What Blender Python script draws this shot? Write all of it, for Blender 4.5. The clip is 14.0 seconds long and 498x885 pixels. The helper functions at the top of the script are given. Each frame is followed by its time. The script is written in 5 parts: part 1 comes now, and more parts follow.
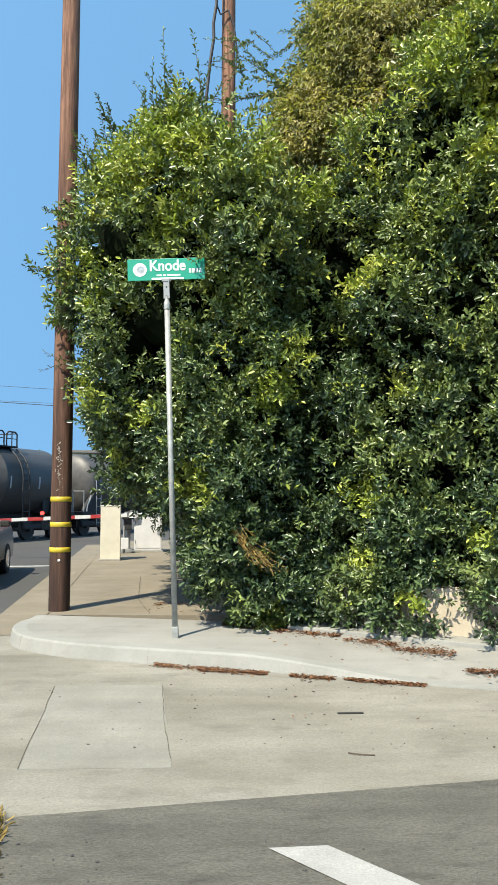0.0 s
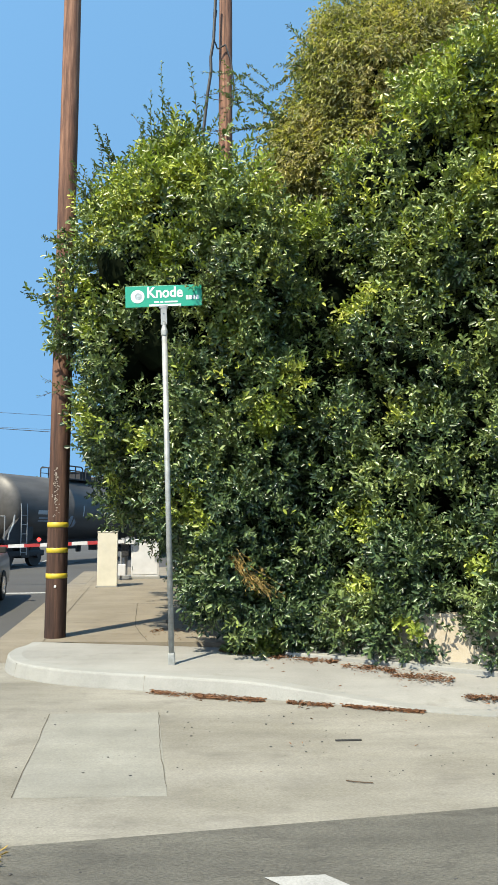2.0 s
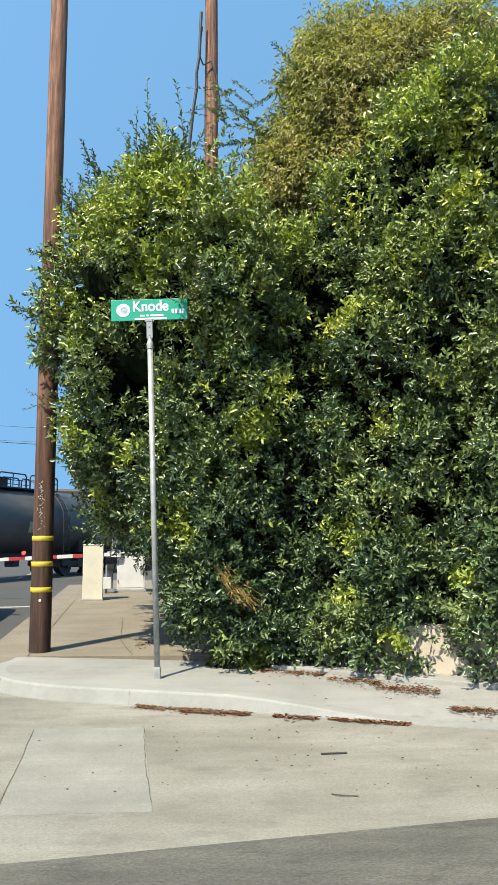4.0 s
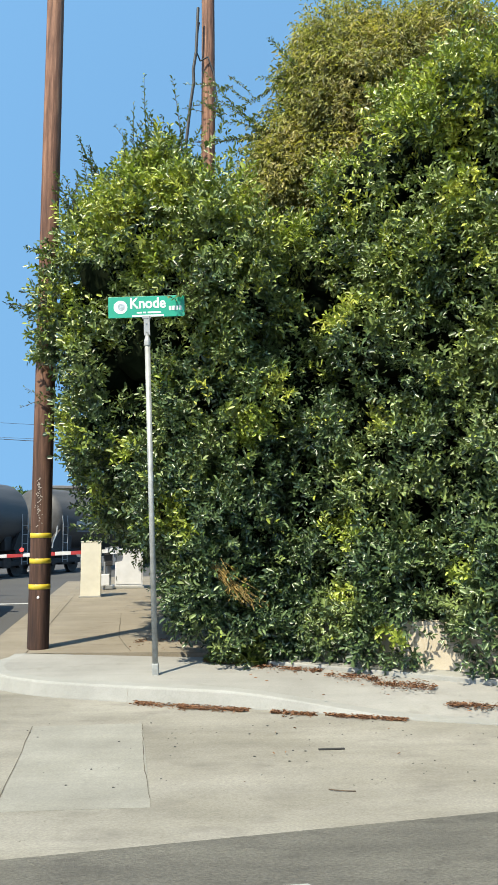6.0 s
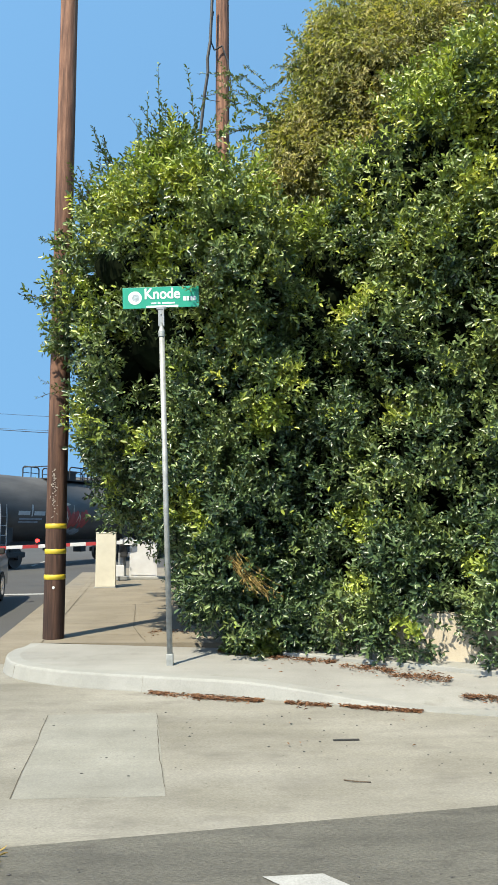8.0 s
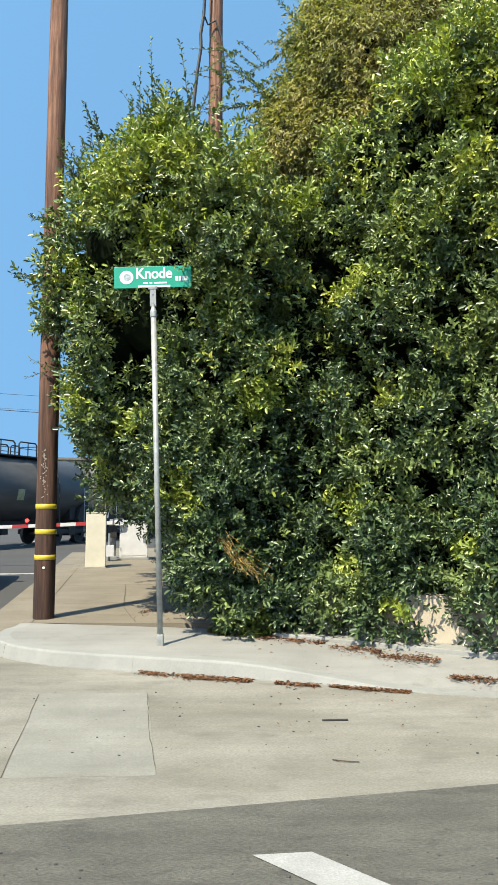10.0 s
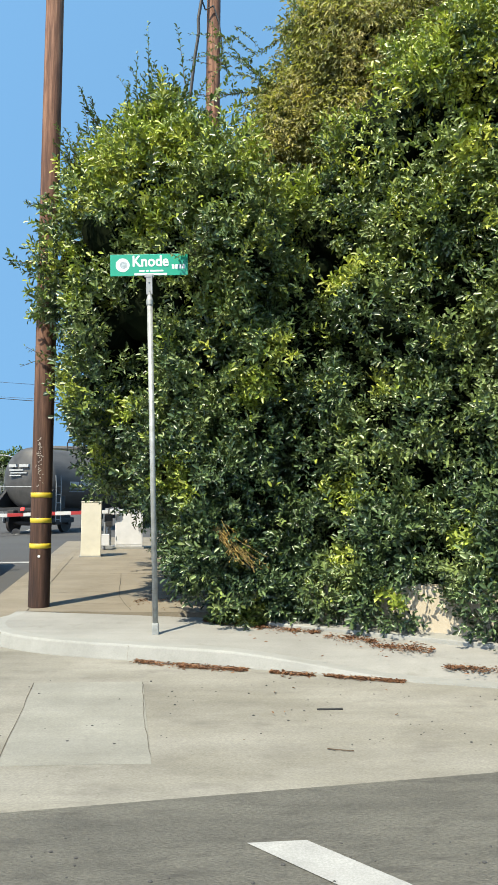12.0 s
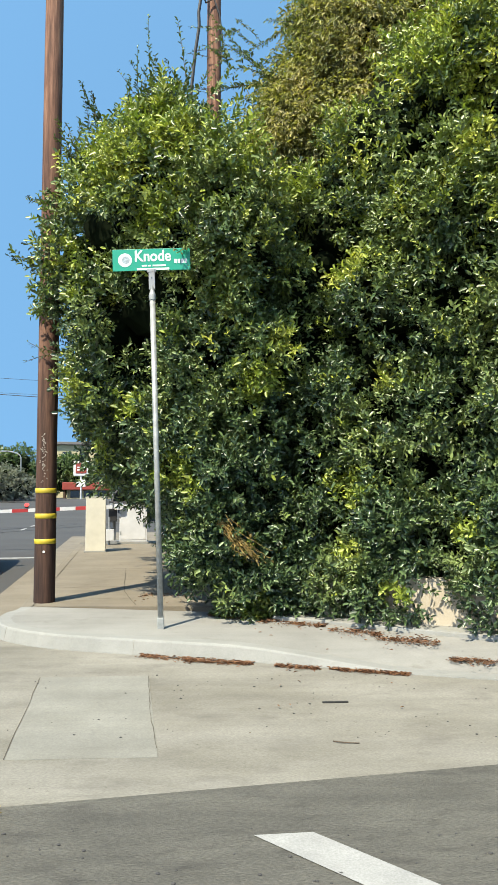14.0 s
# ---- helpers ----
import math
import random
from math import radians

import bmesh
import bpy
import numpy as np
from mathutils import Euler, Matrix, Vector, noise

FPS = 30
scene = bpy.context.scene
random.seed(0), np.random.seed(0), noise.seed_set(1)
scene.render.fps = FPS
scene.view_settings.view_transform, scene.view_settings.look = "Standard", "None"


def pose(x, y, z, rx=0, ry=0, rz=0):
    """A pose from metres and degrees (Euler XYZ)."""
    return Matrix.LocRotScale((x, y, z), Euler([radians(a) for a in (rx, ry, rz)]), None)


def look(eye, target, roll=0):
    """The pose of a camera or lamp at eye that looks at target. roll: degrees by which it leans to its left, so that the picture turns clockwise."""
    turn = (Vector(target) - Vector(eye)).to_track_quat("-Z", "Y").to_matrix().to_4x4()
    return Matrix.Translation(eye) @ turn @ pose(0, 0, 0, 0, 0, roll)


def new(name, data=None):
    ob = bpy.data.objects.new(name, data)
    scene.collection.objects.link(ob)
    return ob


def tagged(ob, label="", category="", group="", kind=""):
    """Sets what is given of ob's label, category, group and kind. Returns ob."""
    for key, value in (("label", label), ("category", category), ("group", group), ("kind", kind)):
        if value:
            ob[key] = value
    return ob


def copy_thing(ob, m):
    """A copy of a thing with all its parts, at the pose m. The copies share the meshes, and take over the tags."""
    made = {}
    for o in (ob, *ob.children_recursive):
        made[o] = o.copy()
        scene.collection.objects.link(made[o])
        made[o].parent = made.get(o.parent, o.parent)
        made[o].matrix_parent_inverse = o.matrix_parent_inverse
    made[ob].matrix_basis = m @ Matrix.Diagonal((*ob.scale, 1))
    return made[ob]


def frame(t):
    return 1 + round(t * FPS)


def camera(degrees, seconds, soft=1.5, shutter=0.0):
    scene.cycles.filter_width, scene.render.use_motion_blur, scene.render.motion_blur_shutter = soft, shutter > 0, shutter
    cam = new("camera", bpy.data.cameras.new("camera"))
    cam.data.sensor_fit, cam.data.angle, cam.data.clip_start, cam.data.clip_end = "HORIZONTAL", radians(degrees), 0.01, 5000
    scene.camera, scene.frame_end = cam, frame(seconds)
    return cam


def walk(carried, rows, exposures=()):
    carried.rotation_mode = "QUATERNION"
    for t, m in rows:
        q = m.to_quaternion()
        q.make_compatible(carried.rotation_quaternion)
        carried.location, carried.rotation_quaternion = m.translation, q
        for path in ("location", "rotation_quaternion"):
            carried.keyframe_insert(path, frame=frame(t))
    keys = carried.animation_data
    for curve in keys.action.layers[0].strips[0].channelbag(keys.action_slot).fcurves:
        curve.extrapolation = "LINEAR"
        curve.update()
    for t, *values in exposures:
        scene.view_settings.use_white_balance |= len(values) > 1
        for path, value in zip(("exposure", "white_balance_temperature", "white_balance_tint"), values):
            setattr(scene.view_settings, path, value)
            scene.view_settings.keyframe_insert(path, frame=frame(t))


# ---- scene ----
cam = camera(38.0, 14.0, soft=1.5)
EYE, TILT = 1.58, 4.6
# seconds, offset of the hand-held eye in metres, yaw, pitch and roll against the first view in degrees
ROWS = [
    (0.0, 0.000, 0.000, 0.000, 0.000, 0.000, 0.000),
    (0.5, -0.003, 0.002, 0.000, -0.451, 0.229, 0.066),
    (1.0, 0.003, -0.008, 0.006, -0.430, 0.714, 0.101),
    (1.5, 0.004, -0.009, -0.007, -0.203, 1.440, 0.073),
    (2.0, 0.010, -0.019, -0.014, -0.165, 2.067, 0.133),
    (2.5, 0.024, -0.038, -0.006, -0.344, 2.464, 0.174),
    (3.0, 0.019, -0.045, -0.004, -0.727, 2.783, 0.180),
    (3.5, 0.019, -0.045, -0.005, -1.071, 3.001, 0.235),
    (6.0, 0.023, -0.058, 0.000, -1.373, 2.702, 0.490),
    (6.5, 0.014, -0.045, -0.005, -0.767, 2.514, 0.401),
    (7.0, 0.015, -0.035, -0.009, -0.232, 2.384, 0.335),
    (7.5, 0.022, -0.038, -0.008, -0.089, 2.236, 0.291),
    (8.0, 0.018, -0.036, -0.011, -0.279, 2.091, 0.321),
    (8.5, 0.021, -0.034, 0.005, -0.634, 1.688, 0.263),
    (9.0, 0.016, -0.031, -0.003, -0.927, 1.414, 0.184),
    (11.5, 0.000, -0.008, 0.000, -1.219, -0.344, -0.314),
    (12.0, 0.000, -0.005, -0.003, -1.457, -0.218, -0.305),
    (12.5, 0.004, -0.014, -0.009, -1.641, -0.158, -0.200),
    (13.0, -0.006, -0.014, -0.008, -1.743, -0.292, -0.120),
    (13.5, 0.000, -0.008, 0.001, -1.603, -0.598, 0.022),
    (14.0, -0.002, -0.006, -0.005, -1.148, -0.660, 0.076),
]
walk(cam, [(t, pose(x, y, EYE + z, 90 + TILT + pitch, roll, yaw)) for t, x, y, z, yaw, pitch, roll in ROWS], [(0.0, 0.92, 7350, 8), (14.0, 0.92, 7350, 8)])

# ---- daylight ----
SUN_EL, SUN_TO = 54.0, (0.525, 0.851)          # the way in which shadows fall on the ground
world = bpy.data.worlds.new("sky")
scene.world = world
world.use_nodes = True
wt = world.node_tree
sky = wt.nodes.new("ShaderNodeTexSky")
sky.sky_type, sky.sun_disc = "NISHITA", False
sky.sun_elevation = radians(SUN_EL)
sky.sun_rotation = math.atan2(-SUN_TO[0], -SUN_TO[1])
sky.air_density, sky.dust_density, sky.ozone_density = 1.0, 0.3, 3.0
wt.nodes["Background"].inputs["Strength"].default_value = 0.081
# the haze-free sky starts some way above the true horizon
way = wt.nodes.new("ShaderNodeTexCoord")
lift = wt.nodes.new("ShaderNodeVectorMath")
lift.operation, lift.inputs[1].default_value = "ADD", (0, 0, 0.85)
norm = wt.nodes.new("ShaderNodeVectorMath")
norm.operation = "NORMALIZE"
wt.links.new(way.outputs["Generated"], lift.inputs[0])
wt.links.new(lift.outputs[0], norm.inputs[0])
wt.links.new(norm.outputs[0], sky.inputs["Vector"])
clear = wt.nodes.new("ShaderNodeHueSaturation")     # a clear, deep blue sky
clear.inputs["Saturation"].default_value, clear.inputs["Hue"].default_value, clear.inputs["Value"].default_value = 1.12, 0.486, 2.45
wt.links.new(sky.outputs[0], clear.inputs["Color"])
wt.links.new(clear.outputs[0], wt.nodes["Background"].inputs["Color"])
sun_data = bpy.data.lights.new("sun", "SUN")
sun_data.energy, sun_data.angle, sun_data.color = 5.0, radians(0.5), (0.985, 0.948, 0.84)
sun = new("sun", sun_data)
ce = math.cos(radians(SUN_EL))
sun.matrix_world = look((-SUN_TO[0] * ce * 40, -SUN_TO[1] * ce * 40, math.sin(radians(SUN_EL)) * 40), (0, 0, 0))


# ---- materials ----
def material(name):
    m = bpy.data.materials.new(name)
    m.use_nodes = True
    return m, m.node_tree.nodes, m.node_tree.links, m.node_tree.nodes["Principled BSDF"]


def ramp_node(nodes, stops):
    r = nodes.new("ShaderNodeValToRGB")
    while len(r.color_ramp.elements) < len(stops):
        r.color_ramp.elements.new(0.5)
    for e, (p, c) in zip(r.color_ramp.elements, stops):
        e.position, e.color = p, (*c, 1)
    return r


def coords(nodes, links, scale=(1, 1, 1), source="Object"):
    tc = nodes.new("ShaderNodeTexCoord")
    mp = nodes.new("ShaderNodeMapping")
    mp.inputs["Scale"].default_value = scale
    links.new(tc.outputs[source], mp.inputs["Vector"])
    return mp.outputs[0]


def noise_node(nodes, links, vec, scale, detail=6.0, rough=0.6):
    n = nodes.new("ShaderNodeTexNoise")
    n.inputs["Scale"].default_value, n.inputs["Detail"].default_value, n.inputs["Roughness"].default_value = scale, detail, rough
    links.new(vec, n.inputs["Vector"])
    return n.outputs["Fac"]


def mixed(nodes, links, a, b, fac, mode="MIX"):
    m = nodes.new("ShaderNodeMix")
    m.data_type, m.blend_type = "RGBA", mode
    for sock, v in (("Factor", fac), ("A", a), ("B", b)):
        s = [i for i in m.inputs if i.name == sock and i.type == ("VALUE" if sock == "Factor" else "RGBA")][0]
        if isinstance(v, (tuple, list)):
            s.default_value = (*v, 1)
        elif isinstance(v, float):
            s.default_value = v
        else:
            links.new(v, s)
    return [o for o in m.outputs if o.type == "RGBA"][0]


def bump(nodes, links, bsdf, height, strength, distance):
    b = nodes.new("ShaderNodeBump")
    b.inputs["Strength"].default_value, b.inputs["Distance"].default_value = strength, distance
    links.new(height, b.inputs["Height"])
    links.new(b.outputs[0], bsdf.inputs["Normal"])


def grainy(name, dark, light, big=0.6, fine=60.0, rough=0.85, stain=None, stain_at=(0.58, 0.72), relief=0.3, depth=0.004, stretch=(1, 1, 1), grain=0.45, spots=0.0):
    """A surface with broad blotches, fine grain and relief, and stains if asked for."""
    m, nodes, links, bsdf = material(name)
    vec = coords(nodes, links, stretch)
    blot = ramp_node(nodes, [(0.3, dark), (0.7, light)])
    links.new(noise_node(nodes, links, vec, big), blot.inputs[0])
    gr = noise_node(nodes, links, vec, fine, 3.0, 0.7)
    g = ramp_node(nodes, [(0.32, (0.62, 0.62, 0.62)), (0.68, (1.25, 1.25, 1.25))])
    links.new(gr, g.inputs[0])
    col = mixed(nodes, links, blot.outputs[0], g.outputs[0], grain, "MULTIPLY")
    if stain:
        s = ramp_node(nodes, [(stain_at[0], (0, 0, 0)), (stain_at[1], (1, 1, 1))])
        links.new(noise_node(nodes, links, vec, big * 3.1, 8.0, 0.65), s.inputs[0])
        col = mixed(nodes, links, col, stain, s.outputs[0])
    if spots:
        # small dark specks and rubbed-in dirt
        sp = ramp_node(nodes, [(0.64, (0, 0, 0)), (0.72, (spots, spots, spots))])
        links.new(noise_node(nodes, links, vec, 13.0, 5.0, 0.75), sp.inputs[0])
        col = mixed(nodes, links, col, tuple(c * 0.45 for c in dark), sp.outputs[0])
        st = coords(nodes, links, (0.35, 2.6, 1))
        streak = ramp_node(nodes, [(0.42, (0.84, 0.84, 0.85)), (0.62, (1.08, 1.08, 1.07))])
        links.new(noise_node(nodes, links, st, 1.6, 7.0, 0.65), streak.inputs[0])
        col = mixed(nodes, links, col, streak.outputs[0], 0.45, "MULTIPLY")
    links.new(col, bsdf.inputs["Base Color"])
    bsdf.inputs["Roughness"].default_value = rough
    bump(nodes, links, bsdf, gr, relief, depth)
    return m


def plain(name, colour, rough=0.5, metal=0.0, var=0.25, scale=4.0, stretch=(1, 1, 1), coat=0.0):
    m, nodes, links, bsdf = material(name)
    vec = coords(nodes, links, stretch)
    n = noise_node(nodes, links, vec, scale)
    r = ramp_node(nodes, [(0.3, tuple(c * (1 - var) for c in colour)), (0.7, tuple(min(1, c * (1 + var * 0.5)) for c in colour))])
    links.new(n, r.inputs[0])
    links.new(r.outputs[0], bsdf.inputs["Base Color"])
    bsdf.inputs["Roughness"].default_value, bsdf.inputs["Metallic"].default_value = rough, metal
    bsdf.inputs["Coat Weight"].default_value = coat
    return m


def leafy(name, dark, mid, bright, patch=0.9, bright_at=0.62, rough=0.38, through_light=0.25, young=0.0):
    """Leaves: each its own tone, in patches of old and of young growth."""
    m, nodes, links, bsdf = material(name)
    geo = nodes.new("ShaderNodeNewGeometry")
    r = ramp_node(nodes, [(0.0, dark), (1.0, mid)])
    links.new(geo.outputs["Random Per Island"], r.inputs[0])
    vec = coords(nodes, links)
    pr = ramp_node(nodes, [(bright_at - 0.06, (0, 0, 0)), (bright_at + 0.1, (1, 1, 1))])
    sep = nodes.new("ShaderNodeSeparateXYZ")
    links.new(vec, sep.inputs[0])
    high = nodes.new("ShaderNodeMath")          # more young growth towards the top, its bright colour also standing for sunlight
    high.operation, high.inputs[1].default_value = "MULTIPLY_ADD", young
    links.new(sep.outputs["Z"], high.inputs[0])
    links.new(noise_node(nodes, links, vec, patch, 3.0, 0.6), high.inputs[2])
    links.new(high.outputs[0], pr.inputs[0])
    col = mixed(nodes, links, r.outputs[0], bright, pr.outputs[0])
    vary = ramp_node(nodes, [(0.0, (0.7, 0.7, 0.7)), (1.0, (1.2, 1.2, 1.1))])
    links.new(geo.outputs["Random Per Island"], vary.inputs[0])
    col = mixed(nodes, links, col, vary.outputs[0], 1.0, "MULTIPLY")
    links.new(col, bsdf.inputs["Base Color"])
    bsdf.inputs["Roughness"].default_value = rough
    tr = nodes.new("ShaderNodeBsdfTranslucent")
    links.new(mixed(nodes, links, col, (1.2, 1.4, 0.5), 1.0, "MULTIPLY"), tr.inputs["Color"])
    mx = nodes.new("ShaderNodeMixShader")
    mx.inputs[0].default_value = through_light
    links.new(bsdf.outputs[0], mx.inputs[1])
    links.new(tr.outputs[0], mx.inputs[2])
    links.new(mx.outputs[0], nodes["Material Output"].inputs["Surface"])
    return m


def glowing(name, colour, strength):
    m, nodes, links, bsdf = material(name)
    bsdf.inputs["Base Color"].default_value = (*colour, 1)
    bsdf.inputs["Emission Color"].default_value = (*colour, 1)
    bsdf.inputs["Emission Strength"].default_value = strength
    bsdf.inputs["Roughness"].default_value = 0.25
    return m


ASPHALT_FAR = grainy("street asphalt", (0.042, 0.040, 0.040), (0.060, 0.060, 0.058), 0.25, 45, 0.9)
ASPHALT_OLD = grainy("weathered asphalt", (0.071, 0.068, 0.058), (0.122, 0.117, 0.099), 1.9, 85, 0.92, (0.049, 0.046, 0.040), (0.54, 0.74), 0.9, 0.008, (0.6, 1.7, 1), 1.3, 0.7)
CONCRETE_OLD = grainy("worn gutter concrete", (0.148, 0.138, 0.111), (0.247, 0.236, 0.205), 0.75, 70, 0.9, (0.128, 0.119, 0.101), (0.53, 0.74), 0.35, 0.004, (0.8, 1.3, 1), 0.55, 0.9)
CONCRETE_NEW = grainy("pale new concrete", (0.215, 0.217, 0.201), (0.270, 0.272, 0.255), 1.4, 80, 0.88, (0.187, 0.188, 0.172), (0.6, 0.8), 0.15, 0.002, (1, 1, 1), 0.3, 0.2)
CONCRETE_TAN = grainy("tan walk concrete", (0.152, 0.130, 0.096), (0.202, 0.176, 0.135), 1.1, 75, 0.9, (0.113, 0.094, 0.070), (0.58, 0.76), 0.25, 0.003, (1, 1, 1), 0.4, 0.5)
CONCRETE_SLAB = grainy("paler slab concrete", (0.177, 0.172, 0.148), (0.230, 0.226, 0.199), 1.6, 70, 0.9, (0.155, 0.150, 0.132), (0.58, 0.8), 0.25, 0.003, (1, 1, 1), 0.4, 0.6)
CONCRETE_PAD = grainy("dirtied pale concrete", (0.200, 0.196, 0.180), (0.257, 0.254, 0.236), 1.3, 80, 0.88, (0.169, 0.162, 0.143), (0.57, 0.75), 0.2, 0.002, (1, 1, 1), 0.35, 0.4)
JOINT = grainy("dirt in joints", (0.051, 0.043, 0.033), (0.102, 0.087, 0.066), 3, 60, 0.95)
SOIL = grainy("dry soil", (0.06, 0.044, 0.03), (0.107, 0.083, 0.056), 2, 40, 0.95)
STUCCO = grainy("cream stucco", (0.365, 0.315, 0.239), (0.453, 0.409, 0.333), 2.0, 120, 0.9, (0.283, 0.233, 0.17), (0.6, 0.8), 0.5, 0.004)
PAINT_WHITE = grainy("worn white road paint", (0.255, 0.255, 0.246), (0.332, 0.332, 0.319), 5, 90, 0.8, (0.268, 0.261, 0.248), (0.62, 0.75))
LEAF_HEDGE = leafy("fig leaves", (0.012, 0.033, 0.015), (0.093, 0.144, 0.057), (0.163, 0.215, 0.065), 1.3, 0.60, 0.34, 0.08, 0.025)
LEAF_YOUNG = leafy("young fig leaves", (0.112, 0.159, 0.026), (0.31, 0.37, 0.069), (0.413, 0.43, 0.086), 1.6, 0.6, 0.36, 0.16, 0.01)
LEAF_TREE = leafy("hanging olive leaves", (0.131, 0.131, 0.047), (0.317, 0.302, 0.114), (0.394, 0.332, 0.134), 1.2, 0.55, 0.5, 0.35)
LEAF_WEED = leafy("weed leaves", (0.048, 0.075, 0.016), (0.101, 0.138, 0.027), (0.17, 0.192, 0.037), 3.0)
LEAF_DRY = leafy("dried yellow leaves", (0.186, 0.124, 0.037), (0.298, 0.211, 0.068), (0.26, 0.161, 0.043), 2, 0.6, 0.7)
LEAF_FAR = leafy("far tree leaves", (0.043, 0.073, 0.026), (0.103, 0.155, 0.052), (0.155, 0.198, 0.06), 0.4)
LEAF_GREY = leafy("grey shrub leaves", (0.112, 0.125, 0.107), (0.215, 0.228, 0.198), (0.249, 0.249, 0.198), 0.5)
# near-black colour paints the deep shade inside hedge, trees, shrubs and weed
INNER_SHADE = grainy("painted shade of twigs and leaves", (0.004, 0.007, 0.003), (0.01, 0.015, 0.006), 3, 30, 0.95)
INNER_SHADE.node_tree.nodes["Principled BSDF"].inputs["Specular IOR Level"].default_value = 0.05
BARK = grainy("brown bark", (0.054, 0.036, 0.024), (0.101, 0.071, 0.048), 5, 60, 0.95)
LITTER = leafy("fallen brown leaves", (0.093, 0.038, 0.019), (0.204, 0.098, 0.051), (0.162, 0.072, 0.034), 5, 0.6, 0.8, 0.08)
STEEL = plain("galvanised steel", (0.306, 0.319, 0.306), 0.5, 0.25, 0.3, 14)
SIGN_GREEN = plain("green sign sheeting", (0., 0.259, 0.166), 0.35, 0, 0.06, 3)
SIGN_WHITE = plain("white sign sheeting", (0.656, 0.68, 0.672), 0.35, 0, 0.05, 3)
SEAL_GREY = plain("grey print", (0.318, 0.376, 0.405), 0.5, 0, 0.5, 40)
YELLOW = plain("yellow reflective band", (0.484, 0.362, 0.032), 0.4, 0, 0.2, 12)
CREAM_BOX = plain("cream painted steel", (0.53, 0.503, 0.415), 0.5, 0, 0.12, 3)
WHITE_METAL = plain("white painted steel", (0.512, 0.518, 0.525), 0.45, 0, 0.12, 3)
GREY_METAL = plain("grey painted metal", (0.255, 0.268, 0.275), 0.5, 0.3, 0.2, 4)
RED_PAINT = plain("red reflective band", (0.327, 0.03, 0.03), 0.4, 0, 0.1)
RED_GLOW = glowing("red lamp lens", (1.0, 0.03, 0.03), 3.0)
TANK_BLACK = plain("dusty black tank paint", (0.064, 0.062, 0.06), 0.5, 0, 0.4, 1.2, (0.5, 2, 2))
FRAME_BLACK = plain("black underframe", (0.018, 0.018, 0.019), 0.6, 0, 0.3, 3)
WHEEL_STEEL = plain("rusty wheel steel", (0.05, 0.042, 0.038), 0.6, 0.4, 0.4, 5)
STENCIL = plain("pale stencil paint", (0.357, 0.369, 0.375), 0.6, 0, 0.2, 8)
SPRAY_RED = plain("red spray paint", (0.286, 0.041, 0.041), 0.5, 0, 0.4, 5)
SPRAY_YELLOW = plain("dull yellow spray paint", (0.306, 0.272, 0.085), 0.5, 0, 0.4, 5)
PLACARD = plain("dull yellowish placard", (0.306, 0.306, 0.17), 0.6, 0, 0.3, 6)
STAPLE = plain("weathered staples", (0.286, 0.252, 0.218), 0.6, 0.3, 0.4, 30)
SPRAY_PALE = plain("pale spray paint", (0.351, 0.338, 0.287), 0.5, 0, 0.3, 5)
SPRAY_BLUE = plain("grey blue spray paint", (0.19, 0.238, 0.286), 0.5, 0, 0.4, 5)
RUBBER = plain("black rubber", (0.02, 0.02, 0.02), 0.8)
CAR_PAINT = plain("silver grey car paint", (0.221, 0.225, 0.23), 0.35, 0.3, 0.1, 2, coat=0.4)
CHROME = plain("bright alloy", (0.6, 0.6, 0.62), 0.2, 1.0, 0.05)
CAR_GLASS = plain("dark car glass", (0.02, 0.025, 0.03), 0.05, 0, 0.05)
CABLE_BLACK = plain("black cable", (0.015, 0.015, 0.016), 0.6)
BUILD_YELLOW = plain("pale yellow plaster", (0.451, 0.398, 0.239), 0.85, 0, 0.1, 0.5)
BUILD_RED = plain("red fascia", (0.257, 0.043, 0.031), 0.6, 0, 0.12, 0.6)
ROOF_GREY = plain("grey roofing", (0.153, 0.147, 0.141), 0.85)
WINDOW_DARK = plain("dark window glass", (0.03, 0.035, 0.04), 0.08)


def wood_pole(name):
    """Weathered, long-grained timber with dark checks along the pole."""
    m, nodes, links, bsdf = material(name)
    vec = coords(nodes, links, (9, 9, 0.5))
    n = noise_node(nodes, links, vec, 2.2, 10, 0.7)
    r = ramp_node(nodes, [(0.3, (0.03, 0.017, 0.012)), (0.47, (0.15, 0.078, 0.052)), (0.72, (0.40, 0.245, 0.165))])
    links.new(n, r.inputs[0])
    vec2 = coords(nodes, links, (1.5, 1.5, 0.25))
    b = ramp_node(nodes, [(0.35, (0.6, 0.55, 0.55)), (0.7, (1.3, 1.25, 1.2))])
    links.new(noise_node(nodes, links, vec2, 1.0, 4), b.inputs[0])
    col = mixed(nodes, links, r.outputs[0], b.outputs[0], 1.0, "MULTIPLY")
    # the timber is darkest at its foot and lightens up to 5.5 metres
    sep = nodes.new("ShaderNodeSeparateXYZ")
    tc = nodes.new("ShaderNodeTexCoord")
    links.new(tc.outputs["Object"], sep.inputs[0])
    h = nodes.new("ShaderNodeMapRange")
    h.inputs["From Min"].default_value, h.inputs["From Max"].default_value = 0.3, 5.5
    links.new(sep.outputs["Z"], h.inputs["Value"])
    col = mixed(nodes, links, mixed(nodes, links, col, (0.175, 0.142, 0.132), 1.0, "MULTIPLY"), mixed(nodes, links, col, (0.95, 0.86, 0.8), 1.0, "MULTIPLY"), h.outputs[0])
    links.new(col, bsdf.inputs["Base Color"])
    bsdf.inputs["Roughness"].default_value = 0.85
    bump(nodes, links, bsdf, n, 0.6, 0.012)
    return m


POLE_WOOD = wood_pole("weathered pole timber")


